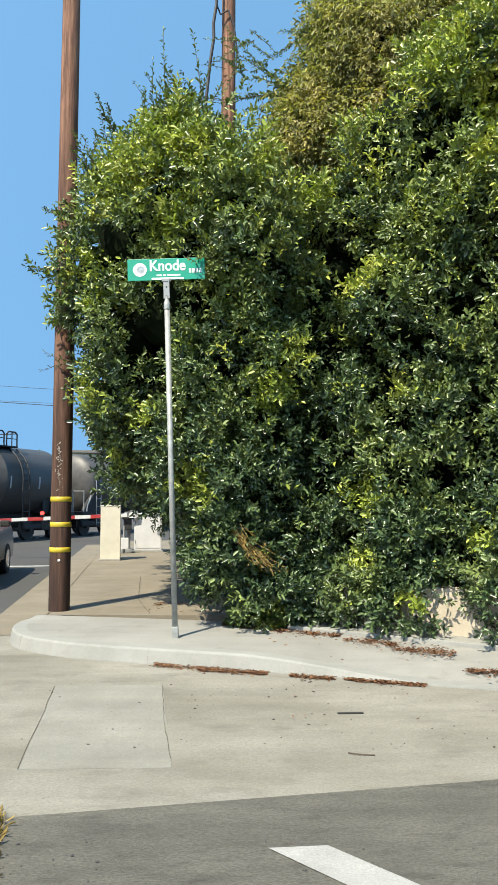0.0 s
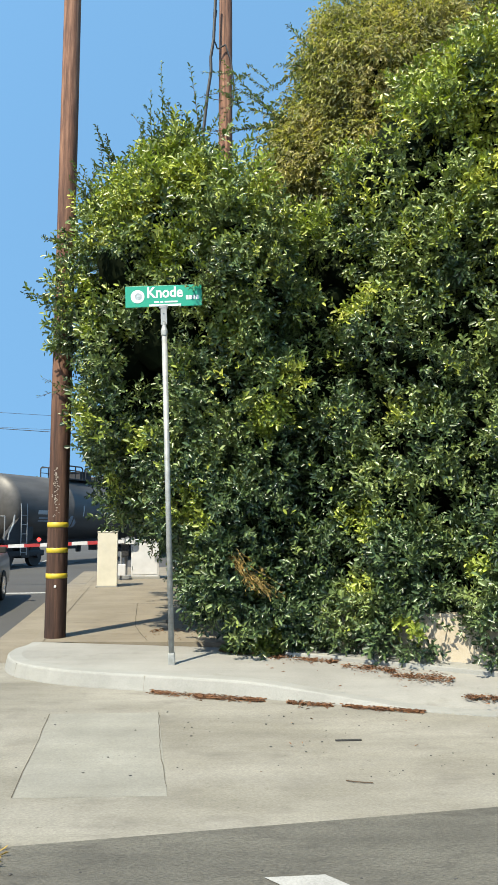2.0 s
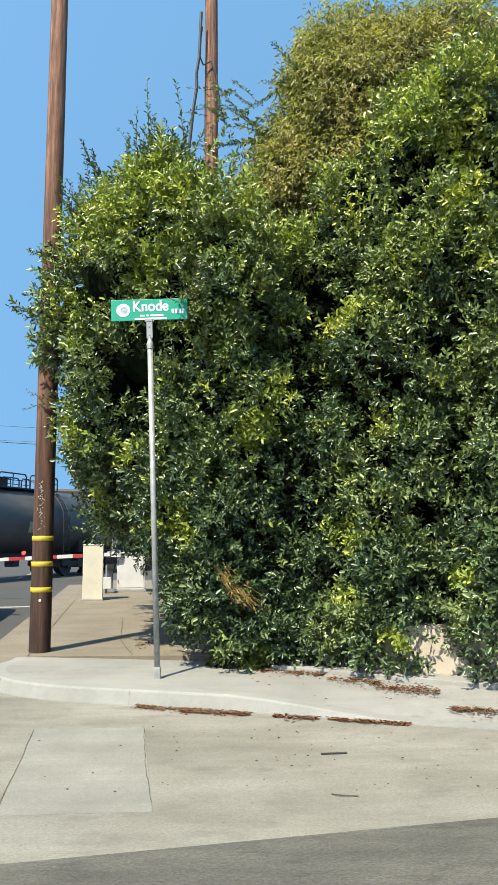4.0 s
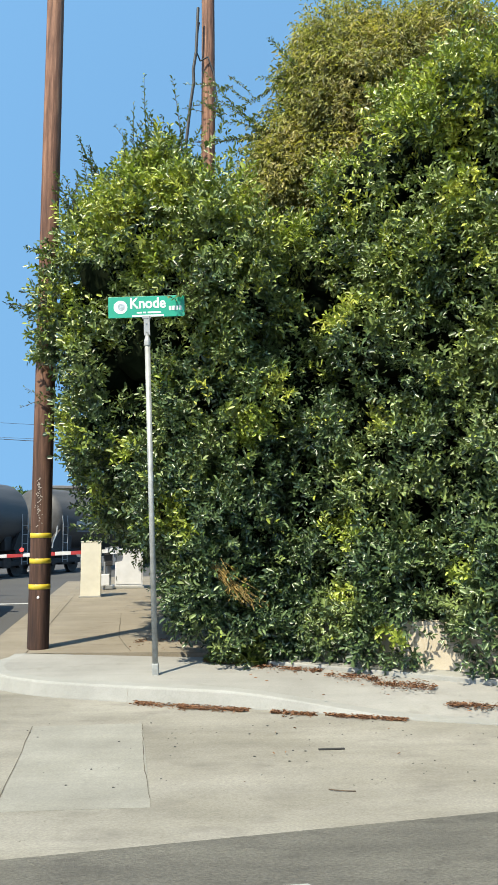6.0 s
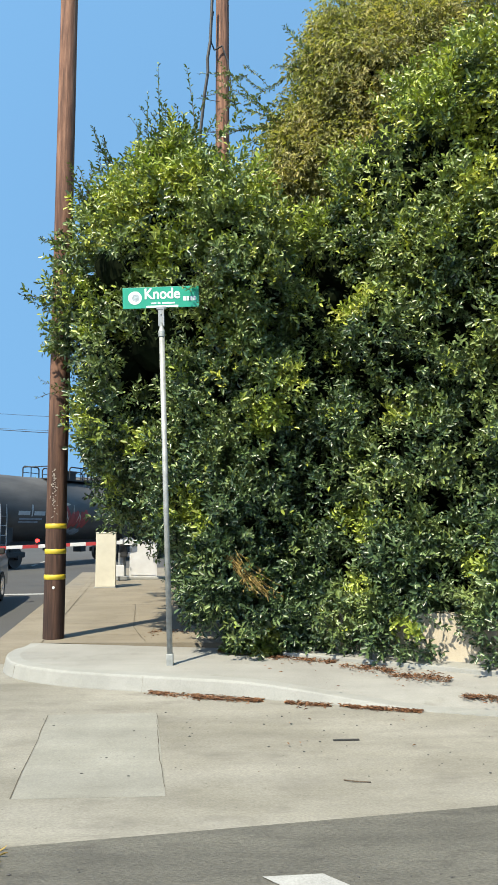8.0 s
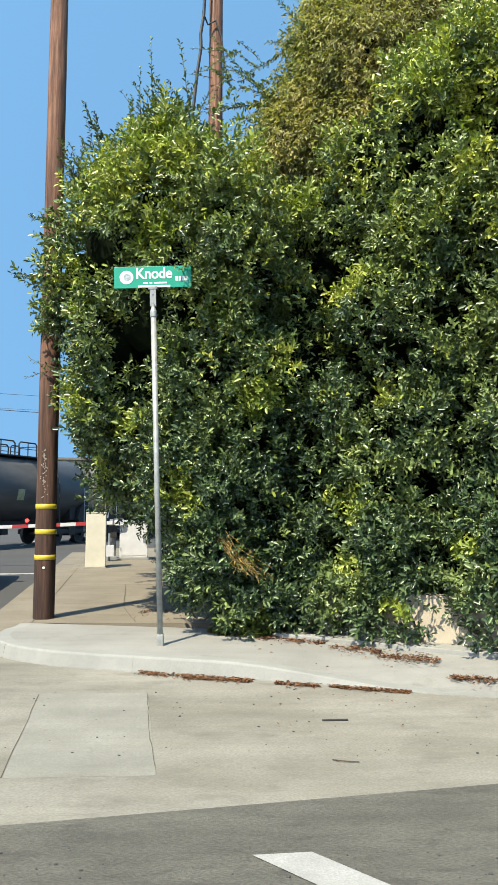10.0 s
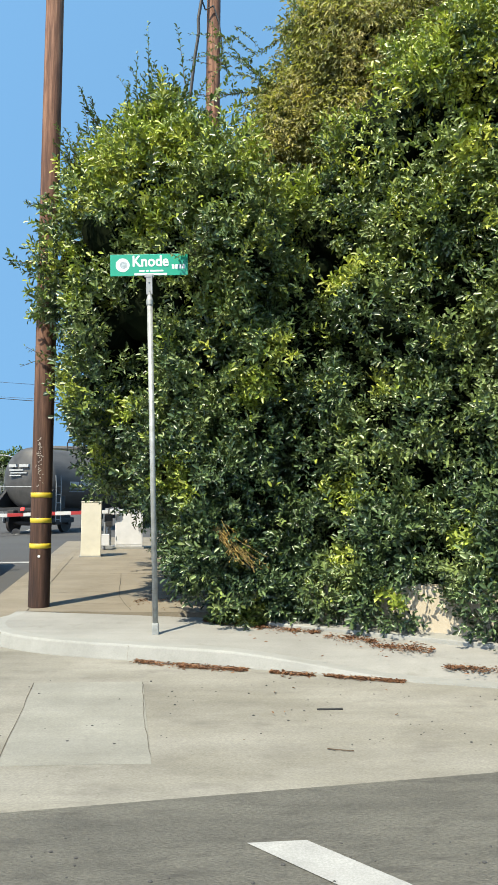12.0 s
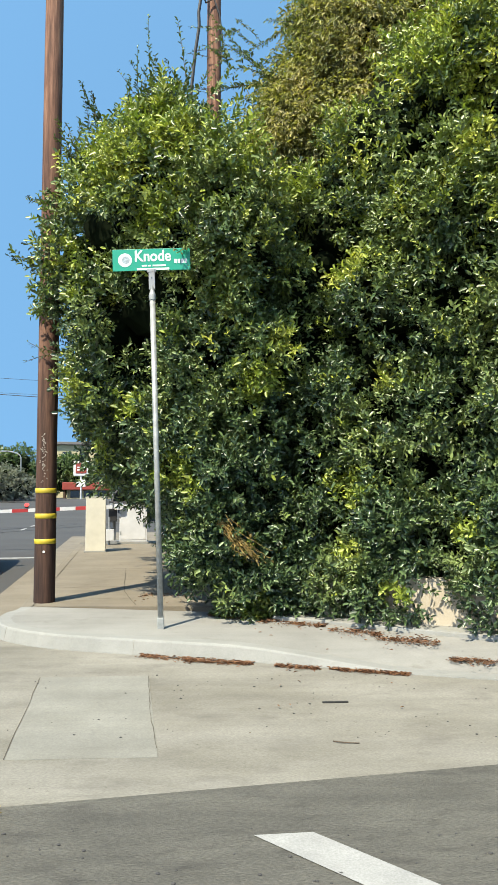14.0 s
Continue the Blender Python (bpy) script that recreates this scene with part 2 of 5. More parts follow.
# ---- building blocks ----
def mesh_object(name, bm, mat, smooth=False):
    me = bpy.data.meshes.new(name)
    bm.normal_update()
    if smooth:
        for f in bm.faces:
            f.smooth = True
    bm.to_mesh(me)
    bm.free()
    me.materials.append(mat)
    return new(name, me)


def part(name, bm, mat, parent, label="", smooth=False):
    ob = mesh_object(name, bm, mat, smooth)
    ob.parent = parent
    return tagged(ob, label) if label else ob


def thing(name, m, label, category, group="", kind=""):
    ob = new(name)
    ob.matrix_world = m
    return tagged(ob, label, category, group, kind)


def box(bm, x0, x1, y0, y1, z0, z1, bevel=0.0, m=None):
    made = bmesh.ops.create_cube(bm, size=1.0)["verts"]
    for v in made:
        v.co = Vector(((x0 + x1) / 2 + v.co.x * (x1 - x0), (y0 + y1) / 2 + v.co.y * (y1 - y0), (z0 + z1) / 2 + v.co.z * (z1 - z0)))
    if bevel:
        edges = list({e for v in made for e in v.link_edges})
        out = bmesh.ops.bevel(bm, geom=edges, offset=bevel, segments=2, profile=0.6, affect="EDGES")
        made = list({v for f in out["faces"] for v in f.verts} | {v for v in made if v.is_valid})
    if m is not None:
        for v in made:
            v.co = m @ v.co
    return bm


def tube(bm, a, b, r0, r1=None, sides=12, caps=True):
    a, b = Vector(a), Vector(b)
    r1 = r0 if r1 is None else r1
    q = (b - a).to_track_quat("Z", "Y")
    rings = []
    for p, r in ((a, r0), (b, r1)):
        rings.append([bm.verts.new(p + q @ Vector((r * math.cos(2 * math.pi * i / sides), r * math.sin(2 * math.pi * i / sides), 0))) for i in range(sides)])
    for i in range(sides):
        bm.faces.new((rings[0][i], rings[0][(i + 1) % sides], rings[1][(i + 1) % sides], rings[1][i]))
    if caps:
        bm.faces.new(list(reversed(rings[0])))
        bm.faces.new(rings[1])
    return bm


def pipe(bm, pts, r, sides=8):
    for a, b in zip(pts, pts[1:]):
        tube(bm, a, b, r, r, sides)
    return bm


def lathe(bm, profile, axis="Z", sides=28):
    """A turned body: (radius, height) pairs about an axis."""
    rings = []
    for r, h in profile:
        ring = []
        for i in range(sides):
            a = 2 * math.pi * i / sides
            c, s = r * math.cos(a), r * math.sin(a)
            ring.append(bm.verts.new((c, s, h) if axis == "Z" else ((h, c, s) if axis == "X" else (c, h, s))))
        rings.append(ring)
    for r0, r1 in zip(rings, rings[1:]):
        for i in range(sides):
            bm.faces.new((r0[i], r0[(i + 1) % sides], r1[(i + 1) % sides], r1[i]))
    bm.faces.new(rings[0])
    bm.faces.new(rings[-1])
    bmesh.ops.recalc_face_normals(bm, faces=bm.faces)
    return bm


def sheet(name, pts, z, mat, thick=0.0, label="", category=""):
    """A flat piece of ground with the given outline."""
    bm = bmesh.new()
    f = bm.faces.new([bm.verts.new((x, y, z)) for x, y in pts])
    if f.normal.z < 0:
        f.normal_flip()
    bm.normal_update()
    if f.normal.z < 0:
        bmesh.ops.reverse_faces(bm, faces=[f])
    if thick:
        out = bmesh.ops.extrude_face_region(bm, geom=[f])
        for v in out["geom"]:
            if isinstance(v, bmesh.types.BMVert):
                v.co.z += thick
    return tagged(mesh_object(name, bm, mat), label, category, kind="structure")


# ---- ground ----
ST = Vector((-0.146, 0.989, 0))        # along the street, away
SR = Vector((0.989, 0.146, 0))         # across it, to the walk
KERB0 = Vector((-2.68, 9.2, 0))        # face of the kerb, where its return begins


def rise(y):
    k = max(0.0, min(1.0, (y - 38) / 50))
    return 0.85 * k * k * (3 - 2 * k)


bm = bmesh.new()
ys = [-60, -10, 0, 10, 20, 30, 38, 43, 48, 53, 58, 63, 68, 73, 78, 83, 88, 120, 300, 1500]
rows_v = [[bm.verts.new((x, y, rise(y))) for x in (-1200, -60, -20, 0, 20, 60, 1200)] for y in ys]
for ra, rb in zip(rows_v, rows_v[1:]):
    for i in range(6):
        bm.faces.new((ra[i], ra[i + 1], rb[i + 1], rb[i]))
tagged(mesh_object("ground", bm, ASPHALT_FAR), "grey street asphalt reaching into the distance", "ground", kind="structure")

# the kerb's face, from the far end of the walk round the corner to the driveway
far_end = KERB0 + ST * 17.2
kerb_pts = [far_end + (KERB0 - far_end) * (i / 10) for i in range(11)]
corner = [(-2.735, 8.75), (-2.67, 8.3), (-2.43, 7.87), (-1.95, 7.52), (-1.42, 7.31), (-0.98, 7.18), (-0.45, 7.02), (0.05, 6.87), (0.65, 6.67), (1.26, 6.45), (1.75, 6.28), (2.4, 6.08), (3.0, 5.88), (4.2, 5.48), (5.4, 5.08)]
ctrl = [kerb_pts[9].to_2d(), kerb_pts[10].to_2d()] + [Vector(c) for c in corner]
for i in range(1, len(ctrl) - 2):
    p0, p1, p2, p3 = ctrl[i - 1:i + 3]
    for k in range(1, 5):
        f = k / 4
        q = 0.5 * (2 * p1 + (p2 - p0) * f + (2 * p0 - 5 * p1 + 4 * p2 - p3) * f * f + (3 * p1 - p0 - 3 * p2 + p3) * f ** 3)
        kerb_pts.append(Vector((q.x, q.y, 0)))


def kerb_height(p):
    k = max(0.0, min(1.0, (p.x + 0.2) / 1.95))
    return 0.15 - 0.138 * k * k * (3 - 2 * k)


kerb_h = [kerb_height(p) if p.y < 9 else 0.15 for p in kerb_pts]


def inward(i):
    a, b = kerb_pts[max(0, i - 1)], kerb_pts[min(len(kerb_pts) - 1, i + 1)]
    d = (b - a).normalized()
    return Vector((-d.y, d.x, 0))


def swept(name, offsets, mat, label, lo, hi, category="kerb"):
    """A strip along the kerb line: pairs (inward metres, share of the kerb's height, extra z)."""
    bm = bmesh.new()
    rings = []
    for i in range(lo, hi):
        n = inward(i)
        rings.append([bm.verts.new(kerb_pts[i] + n * o + Vector((0, 0, kerb_h[i] * share + dz))) for o, share, dz in offsets])
    for ra, rb in zip(rings, rings[1:]):
        for k in range(len(offsets) - 1):
            bm.faces.new((ra[k], rb[k], rb[k + 1], ra[k + 1]))
    bmesh.ops.recalc_face_normals(bm, faces=bm.faces)
    if sum(f.normal.z for f in bm.faces) < 0:
        bmesh.ops.reverse_faces(bm, faces=bm.faces)
    return tagged(mesh_object(name, bm, mat), label, category, kind="structure")


N = len(kerb_pts)
KERB = [(-0.03, 0, -0.02), (-0.028, 0, 0.012), (-0.004, 0.86, 0), (0.003, 0.95, 0), (0.018, 1.0, 0), (0.15, 1.0, 0.002)]
swept("kerb", KERB, CONCRETE_TAN, "tan concrete kerb along the street", 0, 11)
swept("kerb_return", KERB, CONCRETE_NEW, "pale new concrete kerb round the corner", 10, N)
swept("gutter", [(-0.62, 0, 0.008), (-0.03, 0, 0.006)], CONCRETE_TAN, "tan concrete gutter beside the street", 0, 16, "gutter")

# the walk: pale pad at the corner, tan slabs beyond
HEDGE_C = Vector((-0.30, 8.75, 0))
FACE = Vector((0.866, -0.5, 0))        # along the hedge's front
pad = [(p + inward(i + 10) * 0.15).to_2d() for i, p in enumerate(kerb_pts[10:])]
pad_h = kerb_h[10:]
bm = bmesh.new()
outer = [bm.verts.new((p.x, p.y, h + 0.002)) for p, h in zip(pad, pad_h)]
inner = []
for i, p in enumerate(pad):
    f = i / (len(pad) - 1)
    q = Vector((-2.5, 9.2)).lerp(HEDGE_C.to_2d(), f / 0.4) if f < 0.4 else HEDGE_C.to_2d() + FACE.to_2d() * (7.0 * (f - 0.4) / 0.6)
    inner.append(bm.verts.new((q.x, q.y, 0.152)))
for i in range(len(outer) - 1):
    bm.faces.new((outer[i], outer[i + 1], inner[i + 1], inner[i]))
bmesh.ops.recalc_face_normals(bm, faces=bm.faces)
tagged(mesh_object("pavement_corner", bm, CONCRETE_PAD, True), "pale new concrete pavement at the corner", "pavement", kind="structure")
a = KERB0 + SR * 0.15
sheet("pavement_walk", [a.to_2d(), (HEDGE_C + Vector((0.3, 0.45, 0))).to_2d(), (a + SR * 3.4 + ST * 9).to_2d(), (a + SR * 2.6 + ST * 17).to_2d(), (a + ST * 17).to_2d()], 0.0, CONCRETE_TAN, 0.148, "tan concrete pavement beside the hedge, with shade", "pavement")

# worn concrete of the crossing, then the old asphalt in front
A0, A1 = Vector((-1.24, 3.73)), Vector((1.41, 4.23))
ad = (A1 - A0).normalized()
sheet("road_concrete", [(-9, -12), (-0.9, -12), (-0.9, 1.5), (-1.13, 3.2), (-1.24, 3.73), (A0 + ad * 12), (9, 4.2), (4.0, 6.2), (1.75, 6.6), (0, 7.2), (-1.9, 7.9), (-2.4, 8.8), (-2.72, 9.3), (-3.4, 9.3), (-4.2, 10.2), (-5.5, 10.6), (-9, 10.6)], 0.004, CONCRETE_OLD, 0, "worn grey concrete cross gutter at the corner", "road")
sheet("road_asphalt", [A0, A0 + ad * 14, (14, -12), (-0.95, -12), (-0.95, 1.5), (-1.13, 3.2)], 0.009, ASPHALT_OLD, 0, "weathered grey asphalt in front of the crossing", "road")


def line_on_ground(name, a, b, w, z, mat, label, category="line"):
    a, b = Vector(a), Vector(b)
    d = (b - a).normalized()
    n = Vector((-d.y, d.x)) * (w / 2)
    return sheet(name, [a - n, b - n, b + n, a + n], z, mat, 0, label, category)


rng = random.Random(4)


def crack(name, pts, w, z, label):
    bm = bmesh.new()
    prev = None
    fine = []
    for (x0, y0), (x1, y1) in zip(pts, pts[1:]):
        for k in range(8):
            fine.append((x0 + (x1 - x0) * k / 8 + rng.uniform(-0.006, 0.006), y0 + (y1 - y0) * k / 8 + rng.uniform(-0.006, 0.006)))
    fine.append(pts[-1])
    for i, (x, y) in enumerate(fine):
        x2, y2 = fine[min(i + 1, len(fine) - 1)]
        x1, y1 = fine[max(i - 1, 0)]
        d = Vector((x2 - x1, y2 - y1)).normalized()
        ww = w * rng.uniform(0.5, 1.3) / 2
        pair = (bm.verts.new((x - d.y * ww, y + d.x * ww, z)), bm.verts.new((x + d.y * ww, y - d.x * ww, z)))
        if prev:
            bm.faces.new((prev[0], pair[0], pair[1], prev[1]))
        prev = pair
    bmesh.ops.recalc_face_normals(bm, faces=bm.faces)
    return tagged(mesh_object(name, bm, JOINT), label, "joint", kind="structure")


sheet("road_slab", [(-1.65, 6.3), (-0.74, 6.34), (-0.48, 4.57), (-0.46, 4.42), (-1.36, 4.39)], -0.0135, CONCRETE_SLAB, 0.02, "paler concrete slab let into the worn gutter", "road")
crack("joint_slab_west", [(-1.65, 6.3), (-1.36, 4.39)], 0.006, 0.0085, "dirt-filled joint in the worn concrete")
crack("joint_slab_east", [(-0.74, 6.34), (-0.62, 5.4), (-0.48, 4.57)], 0.005, 0.0085, "dirt-filled joint in the worn concrete")
crack("joint_walk_back", [(-2.55, 9.22), (-0.3, 9.1)], 0.02, 0.1545, "dark joint across the pavement")
crack("joint_walk_long", [(-2.53, 9.2), (-3.77, 17.6)], 0.011, 0.1545, "dark joint behind the kerb")
crack("joint_walk_mid", [(-1.25, 9.3), (-1.6, 10.6), (-2.05, 13.8)], 0.009, 0.1545, "dark joint along the pavement")
for k in (11.0, 13.6, 16.4):
    p = KERB0 + ST * (k - 9.2) + SR * 0.15
    crack("joint_walk_cross", [p.to_2d(), (p + SR * 2.6).to_2d()], 0.014, 0.1545, "dark joint across the pavement")
sheet("road_line_near", [(0.085, 3.41), (0.36, 3.435), (2.36, 1.435), (2.085, 1.41)], 0.014, PAINT_WHITE, 0, "worn white painted line on the asphalt", "road line")
line_on_ground("road_line_stop", (-12.0, 16.7), (-4.55, 17.75), 0.3, 0.006, PAINT_WHITE, "white stop line before the crossing", "road line")

for k in range(6):
    a = Vector((-8.9, 30.5)) + Vector((-0.146, 0.989)) * 3.2 * k
    line_on_ground("road_line_lane", a, a + Vector((-0.146, 0.989)) * 1.6, 0.14, 0.012, PAINT_WHITE, "white dashed lane line beyond the rails", "road line")
for x, y in ((-2.45, 7.9), (-1.0, 7.2)):
    n = Vector((x + 0.9, y - 9.4)).normalized()
    bm = bmesh.new()
    box(bm, -0.001, 0.001, -0.0, 0.03, 0.0, 0.138)
    for v in bm.verts:
        v.co.y += -0.0305 + 0.19 * v.co.z
    ob = mesh_object("joint_kerb", bm, CONCRETE_TAN)
    i = min(range(N), key=lambda k: (kerb_pts[k].to_2d() - Vector((x, y))).length)
    q = kerb_pts[i]
    ob.matrix_world = pose(q.x, q.y, 0.002, 0, 0, math.degrees(math.atan2(inward(i).y, inward(i).x)) - 90)
    tagged(ob, "fine joint in the kerb", "joint", kind="structure")

# ---- rails ----
TRACK0, TU = Vector((-9.08, 29.22, 0)), Vector((0.3746, 0.9272, 0))
TN = Vector((0.9272, -0.3746, 0))
for side in (-0.72, 0.72):
    a = TRACK0 + TN * (side - 0.72) + TU * -26
    b = TRACK0 + TN * (side - 0.72) + TU * 60
    line_on_ground("rail", a.to_2d(), b.to_2d(), 0.09, 0.012, WHEEL_STEEL, "worn steel rail set in the street", "rail")


# ---- leaves ----
def leaf_mesh(name, base, along, up, length, width, fold=0.25):
    """One joined mesh of folded six-cornered leaves from arrays of foot, direction and upper side."""
    n = len(base)
    side = np.cross(along, up)
    side /= np.linalg.norm(side, axis=1, keepdims=True) + 1e-9
    up = np.cross(side, along)
    L, Wd = length[:, None], width[:, None]
    v = np.empty((n, 6, 3))
    v[:, 0] = base
    v[:, 3] = base + along * L - up * L * 0.12
    for k, (sgn, f, w) in {1: (-1, 0.36, 0.92), 2: (-1, 0.74, 0.86), 5: (1, 0.36, 0.92), 4: (1, 0.74, 0.86)}.items():
        v[:, k] = base + along * L * f + side * (Wd * 0.5 * sgn * w) + up * (Wd * fold * w)
    quads = np.array([[0, 1, 2, 3], [0, 3, 4, 5]])
    loops = (np.arange(n)[:, None, None] * 6 + quads[None]).reshape(-1)
    me = bpy.data.meshes.new(name)
    me.vertices.add(n * 6)
    me.vertices.foreach_set("co", v.reshape(-1))
    me.loops.add(len(loops))
    me.loops.foreach_set("vertex_index", loops.astype(np.int32))
    me.polygons.add(n * 2)
    me.polygons.foreach_set("loop_start", np.arange(0, n * 8, 4, dtype=np.int32))
    me.update(calc_edges=True)
    return me


def unit(v):
    return v / (np.linalg.norm(v, axis=-1, keepdims=True) + 1e-9)


def swell_field(p, size, seed, waves=28):
    """A smooth uneven field of mean 0 and spread 1, with lumps of about the given size."""
    g = np.random.default_rng(seed)
    k = unit(g.normal(size=(waves, 3))) * (2 * math.pi / size) * g.uniform(0.6, 1.4, (waves, 1))
    return np.cos(p @ k.T + g.uniform(0, 6.283, waves)).sum(axis=1) / math.sqrt(waves / 2)


def on_blobs(gen, blobs, n, shell=0.25, keep=0.86, small=0.0):
    """Points and outward ways on the skin of a heap of balls (x, y, z, r), and up to shell metres beneath it."""
    b = np.asarray(blobs, float)
    weight = b[:, 3] ** 2 * np.where(b[:, 3] < 0.46, 1.0, 1.0 - small)
    pick = gen.choice(len(b), n, p=weight / weight.sum())
    d = unit(gen.normal(size=(n, 3)))
    deep = gen.random(n) ** 1.6 * shell
    pts = b[pick, :3] + d * (b[pick, 3] - deep)[:, None]
    ok = np.ones(n, bool)
    for x, y, z, r in b:
        ok &= ~((np.linalg.norm(pts - (x, y, z), axis=1) < r * keep - shell * 0.6))
    return pts[ok], d[ok]


def foliage(gen, blobs, sprigs, per, leaf, spread=0.16, shell=0.3, droop=0.0, only=None, keep=0.86, lift=0.35, small=0.0, swell=0.0):
    """Leaves in sprigs: each sprig a short twig that points out of the skin, with leaves about it."""
    p, d = on_blobs(gen, blobs, sprigs, shell, keep, small)
    if only is not None:
        ok = only(p, d)
        p, d = p[ok], d[ok]
    if swell:
        p = p + d * (swell * np.clip(swell_field(p, 0.5, 41), -1, 2))[:, None]
    n = len(p)
    twig = unit(d + gen.normal(size=(n, 3)) * 0.5 + np.array([0, 0, lift - droop]))
    size = gen.uniform(0.7, 1.25, n)
    base, along, up, ln = [], [], [], []
    for k in range(per):
        f = (k + gen.random(n)) / per
        ang = k * 2.4 + gen.uniform(-0.5, 0.5, n)
        ref = unit(np.cross(twig, np.array([0.3, 0.2, 1.0])))
        ref2 = np.cross(twig, ref)
        rad = ref * np.cos(ang)[:, None] + ref2 * np.sin(ang)[:, None]
        base.append(p + twig * (f * spread * size)[:, None])
        along.append(unit(twig * (0.35 + 0.6 * f)[:, None] + rad * 0.75 + np.array([0, 0, -droop * 0.6]) + gen.normal(size=(n, 3)) * 0.12))
        up.append(unit(np.array([-0.25, -0.4, 0.8]) * 0.7 + d * 0.7 + gen.normal(size=(n, 3)) * 0.55))
        ln.append(leaf * size * gen.uniform(0.7, 1.2, n))
    ln = np.concatenate(ln)
    return np.concatenate(base), np.concatenate(along), np.concatenate(up), ln


def core(bm, blobs, shrink=0.3, seed=3):
    """The dense inside of a bush: lumpy balls within the leaves."""
    for x, y, z, r in blobs:
        if r - shrink < 0.12:
            continue
        made = bmesh.ops.create_icosphere(bm, subdivisions=2, radius=r - shrink)["verts"]
        for v in made:
            k = 1 + 0.16 * noise.noise(v.co * 2.3 + Vector((x, y, z)))
            v.co = v.co * k + Vector((x, y, z))
    return bm


def crown(parent, name, mat, blobs, gen, sprigs, per, leaf, label="", ratio=0.42, **kw):
    base, along, up, ln = foliage(gen, blobs, sprigs, per, leaf, **kw)
    me = leaf_mesh(name, base, along, up, ln, ln * ratio * gen.uniform(0.85, 1.15, len(ln)))
    me.materials.append(mat)
    ob = new(name, me)
    ob.parent = parent
    tagged(ob, label, kind="stuff")
    return ob


def clumps(r, blobs, each, lo, hi, toward=(0, -1, 0.35)):
    """Smaller clumps of shoots that stand out of the heap on its open side."""
    made = []
    for x, y, z, q in blobs:
        for _ in range(each):
            d = (Vector((r.gauss(0, 0.7), r.gauss(0, 0.7), r.gauss(0, 0.7))) + Vector(toward)).normalized()
            c = Vector((x, y, z)) + d * q * r.uniform(0.75, 1.12)
            made.append((c.x, c.y, c.z, r.uniform(lo, hi)))
    return made


def heap(r, spots):
    return [(x + r.uniform(-0.08, 0.08), y + r.uniform(-0.08, 0.08), z + r.uniform(-0.08, 0.08), q) for x, y, z, q in spots]


# ---- the hedge ----
hr = random.Random(11)
gen = np.random.default_rng(5)
front = []
NB = Vector((0.5, 0.866, 0))           # into the hedge
for iu in range(9):
    u = 0.35 + iu * 0.62
    for iz in range(11):
        z = 0.55 + iz * 0.66
        q = HEDGE_C + FACE * (u + hr.uniform(-0.2, 0.2)) + NB * (0.75 + hr.uniform(-0.22, 0.24) + 0.03 * iz)
        q += NB * 0.22
        front.append((q.x, q.y, z + hr.uniform(-0.15, 0.15), hr.uniform(0.5, 0.72)))
# lower over the corner, taller away from it
front = [b for b in front if b[2] < 5.35 + max(0.0, (b[0] - 1.0)) * 1.05]
for iu in range(14):
    u = 0.42 + iu * 0.36
    if abs(u - 2.66) < 0.3:
        continue
    q = HEDGE_C + FACE * u + NB * (0.44 + hr.uniform(-0.06, 0.1))
    front.append((q.x, q.y, 0.46 + hr.uniform(-0.06, 0.1), hr.uniform(0.3, 0.36)))
    front.append((q.x + NB.x * 0.1, q.y + NB.y * 0.1, 1.05 + hr.uniform(-0.1, 0.1), hr.uniform(0.35, 0.45)))
side_spots = []
for iv in range(15):
    v = 0.5 + iv * 0.75
    for iz in range(8):
        z = 2.1 + iz * 0.6 - 0.05 * iv
        if iz < 3 and iv < 2 and hr.random() < 0.5:
            continue
        q = HEDGE_C + Vector((-0.62 * min(1, max(0, z - 1.75) / 1.4), 0, 0)) + ST * v + SR * (0.5 + hr.uniform(-0.2, 0.2))
        side_spots.append((q.x, q.y, z, hr.uniform(0.5, 0.75)))
low_side = []
for iv in range(13):
    for z in (0.62, 1.1, 1.6, 2.1):
        q = HEDGE_C + ST * (0.45 + iv * 0.8) + SR * (0.75 - 0.28 * (z - 0.6))
        low_side.append((q.x, q.y, z, 0.5 + 0.08 * (z > 1)))
# the mass that hangs out over the pavement
lump = [(-1.35, 9.2, 4.9, 0.85), (-1.85, 9.35, 4.6, 0.7), (-0.9, 9.0, 5.3, 0.8), (-1.55, 9.5, 5.2, 0.55), (-1.1, 9.5, 5.75, 0.42), (-1.95, 9.5, 4.3, 0.5), (-1.6, 9.4, 3.7, 0.7), (-1.0, 9.0, 4.0, 0.75), (-1.62, 9.35, 2.95, 0.55), (-1.38, 9.45, 2.4, 0.46), (-0.92, 8.8, 5.0, 0.5), (-1.66, 9.9, 3.0, 0.6), (-1.45, 10.1, 2.4, 0.52), (-0.9, 9.2, 3.2, 0.6), (-1.15, 10.2, 1.95, 0.45), (-0.2, 9.0, 5.45, 0.6), (-0.5, 9.2, 4.6, 0.8), (-0.4, 9.45, 3.4, 0.5), (-0.4, 9.5, 2.65, 0.5), (-0.3, 9.2, 1.95, 0.45), (-0.05, 9.1, 3.0, 0.4)]
lump += [(-1.3, 11.5, 1.95, 0.5), (-1.35, 12.5, 2.0, 0.55), (-1.5, 13.5, 2.1, 0.6), (-1.75, 15, 2.2, 0.65), (-2.0, 16.5, 2.2, 0.7), (-1.0, 11.0, 2.0, 0.5), (-1.75, 10.8, 3.4, 0.6), (-1.8, 11.6, 4.2, 0.65), (-1.7, 11.2, 2.7, 0.5), (-1.85, 12.5, 3.4, 0.6)]
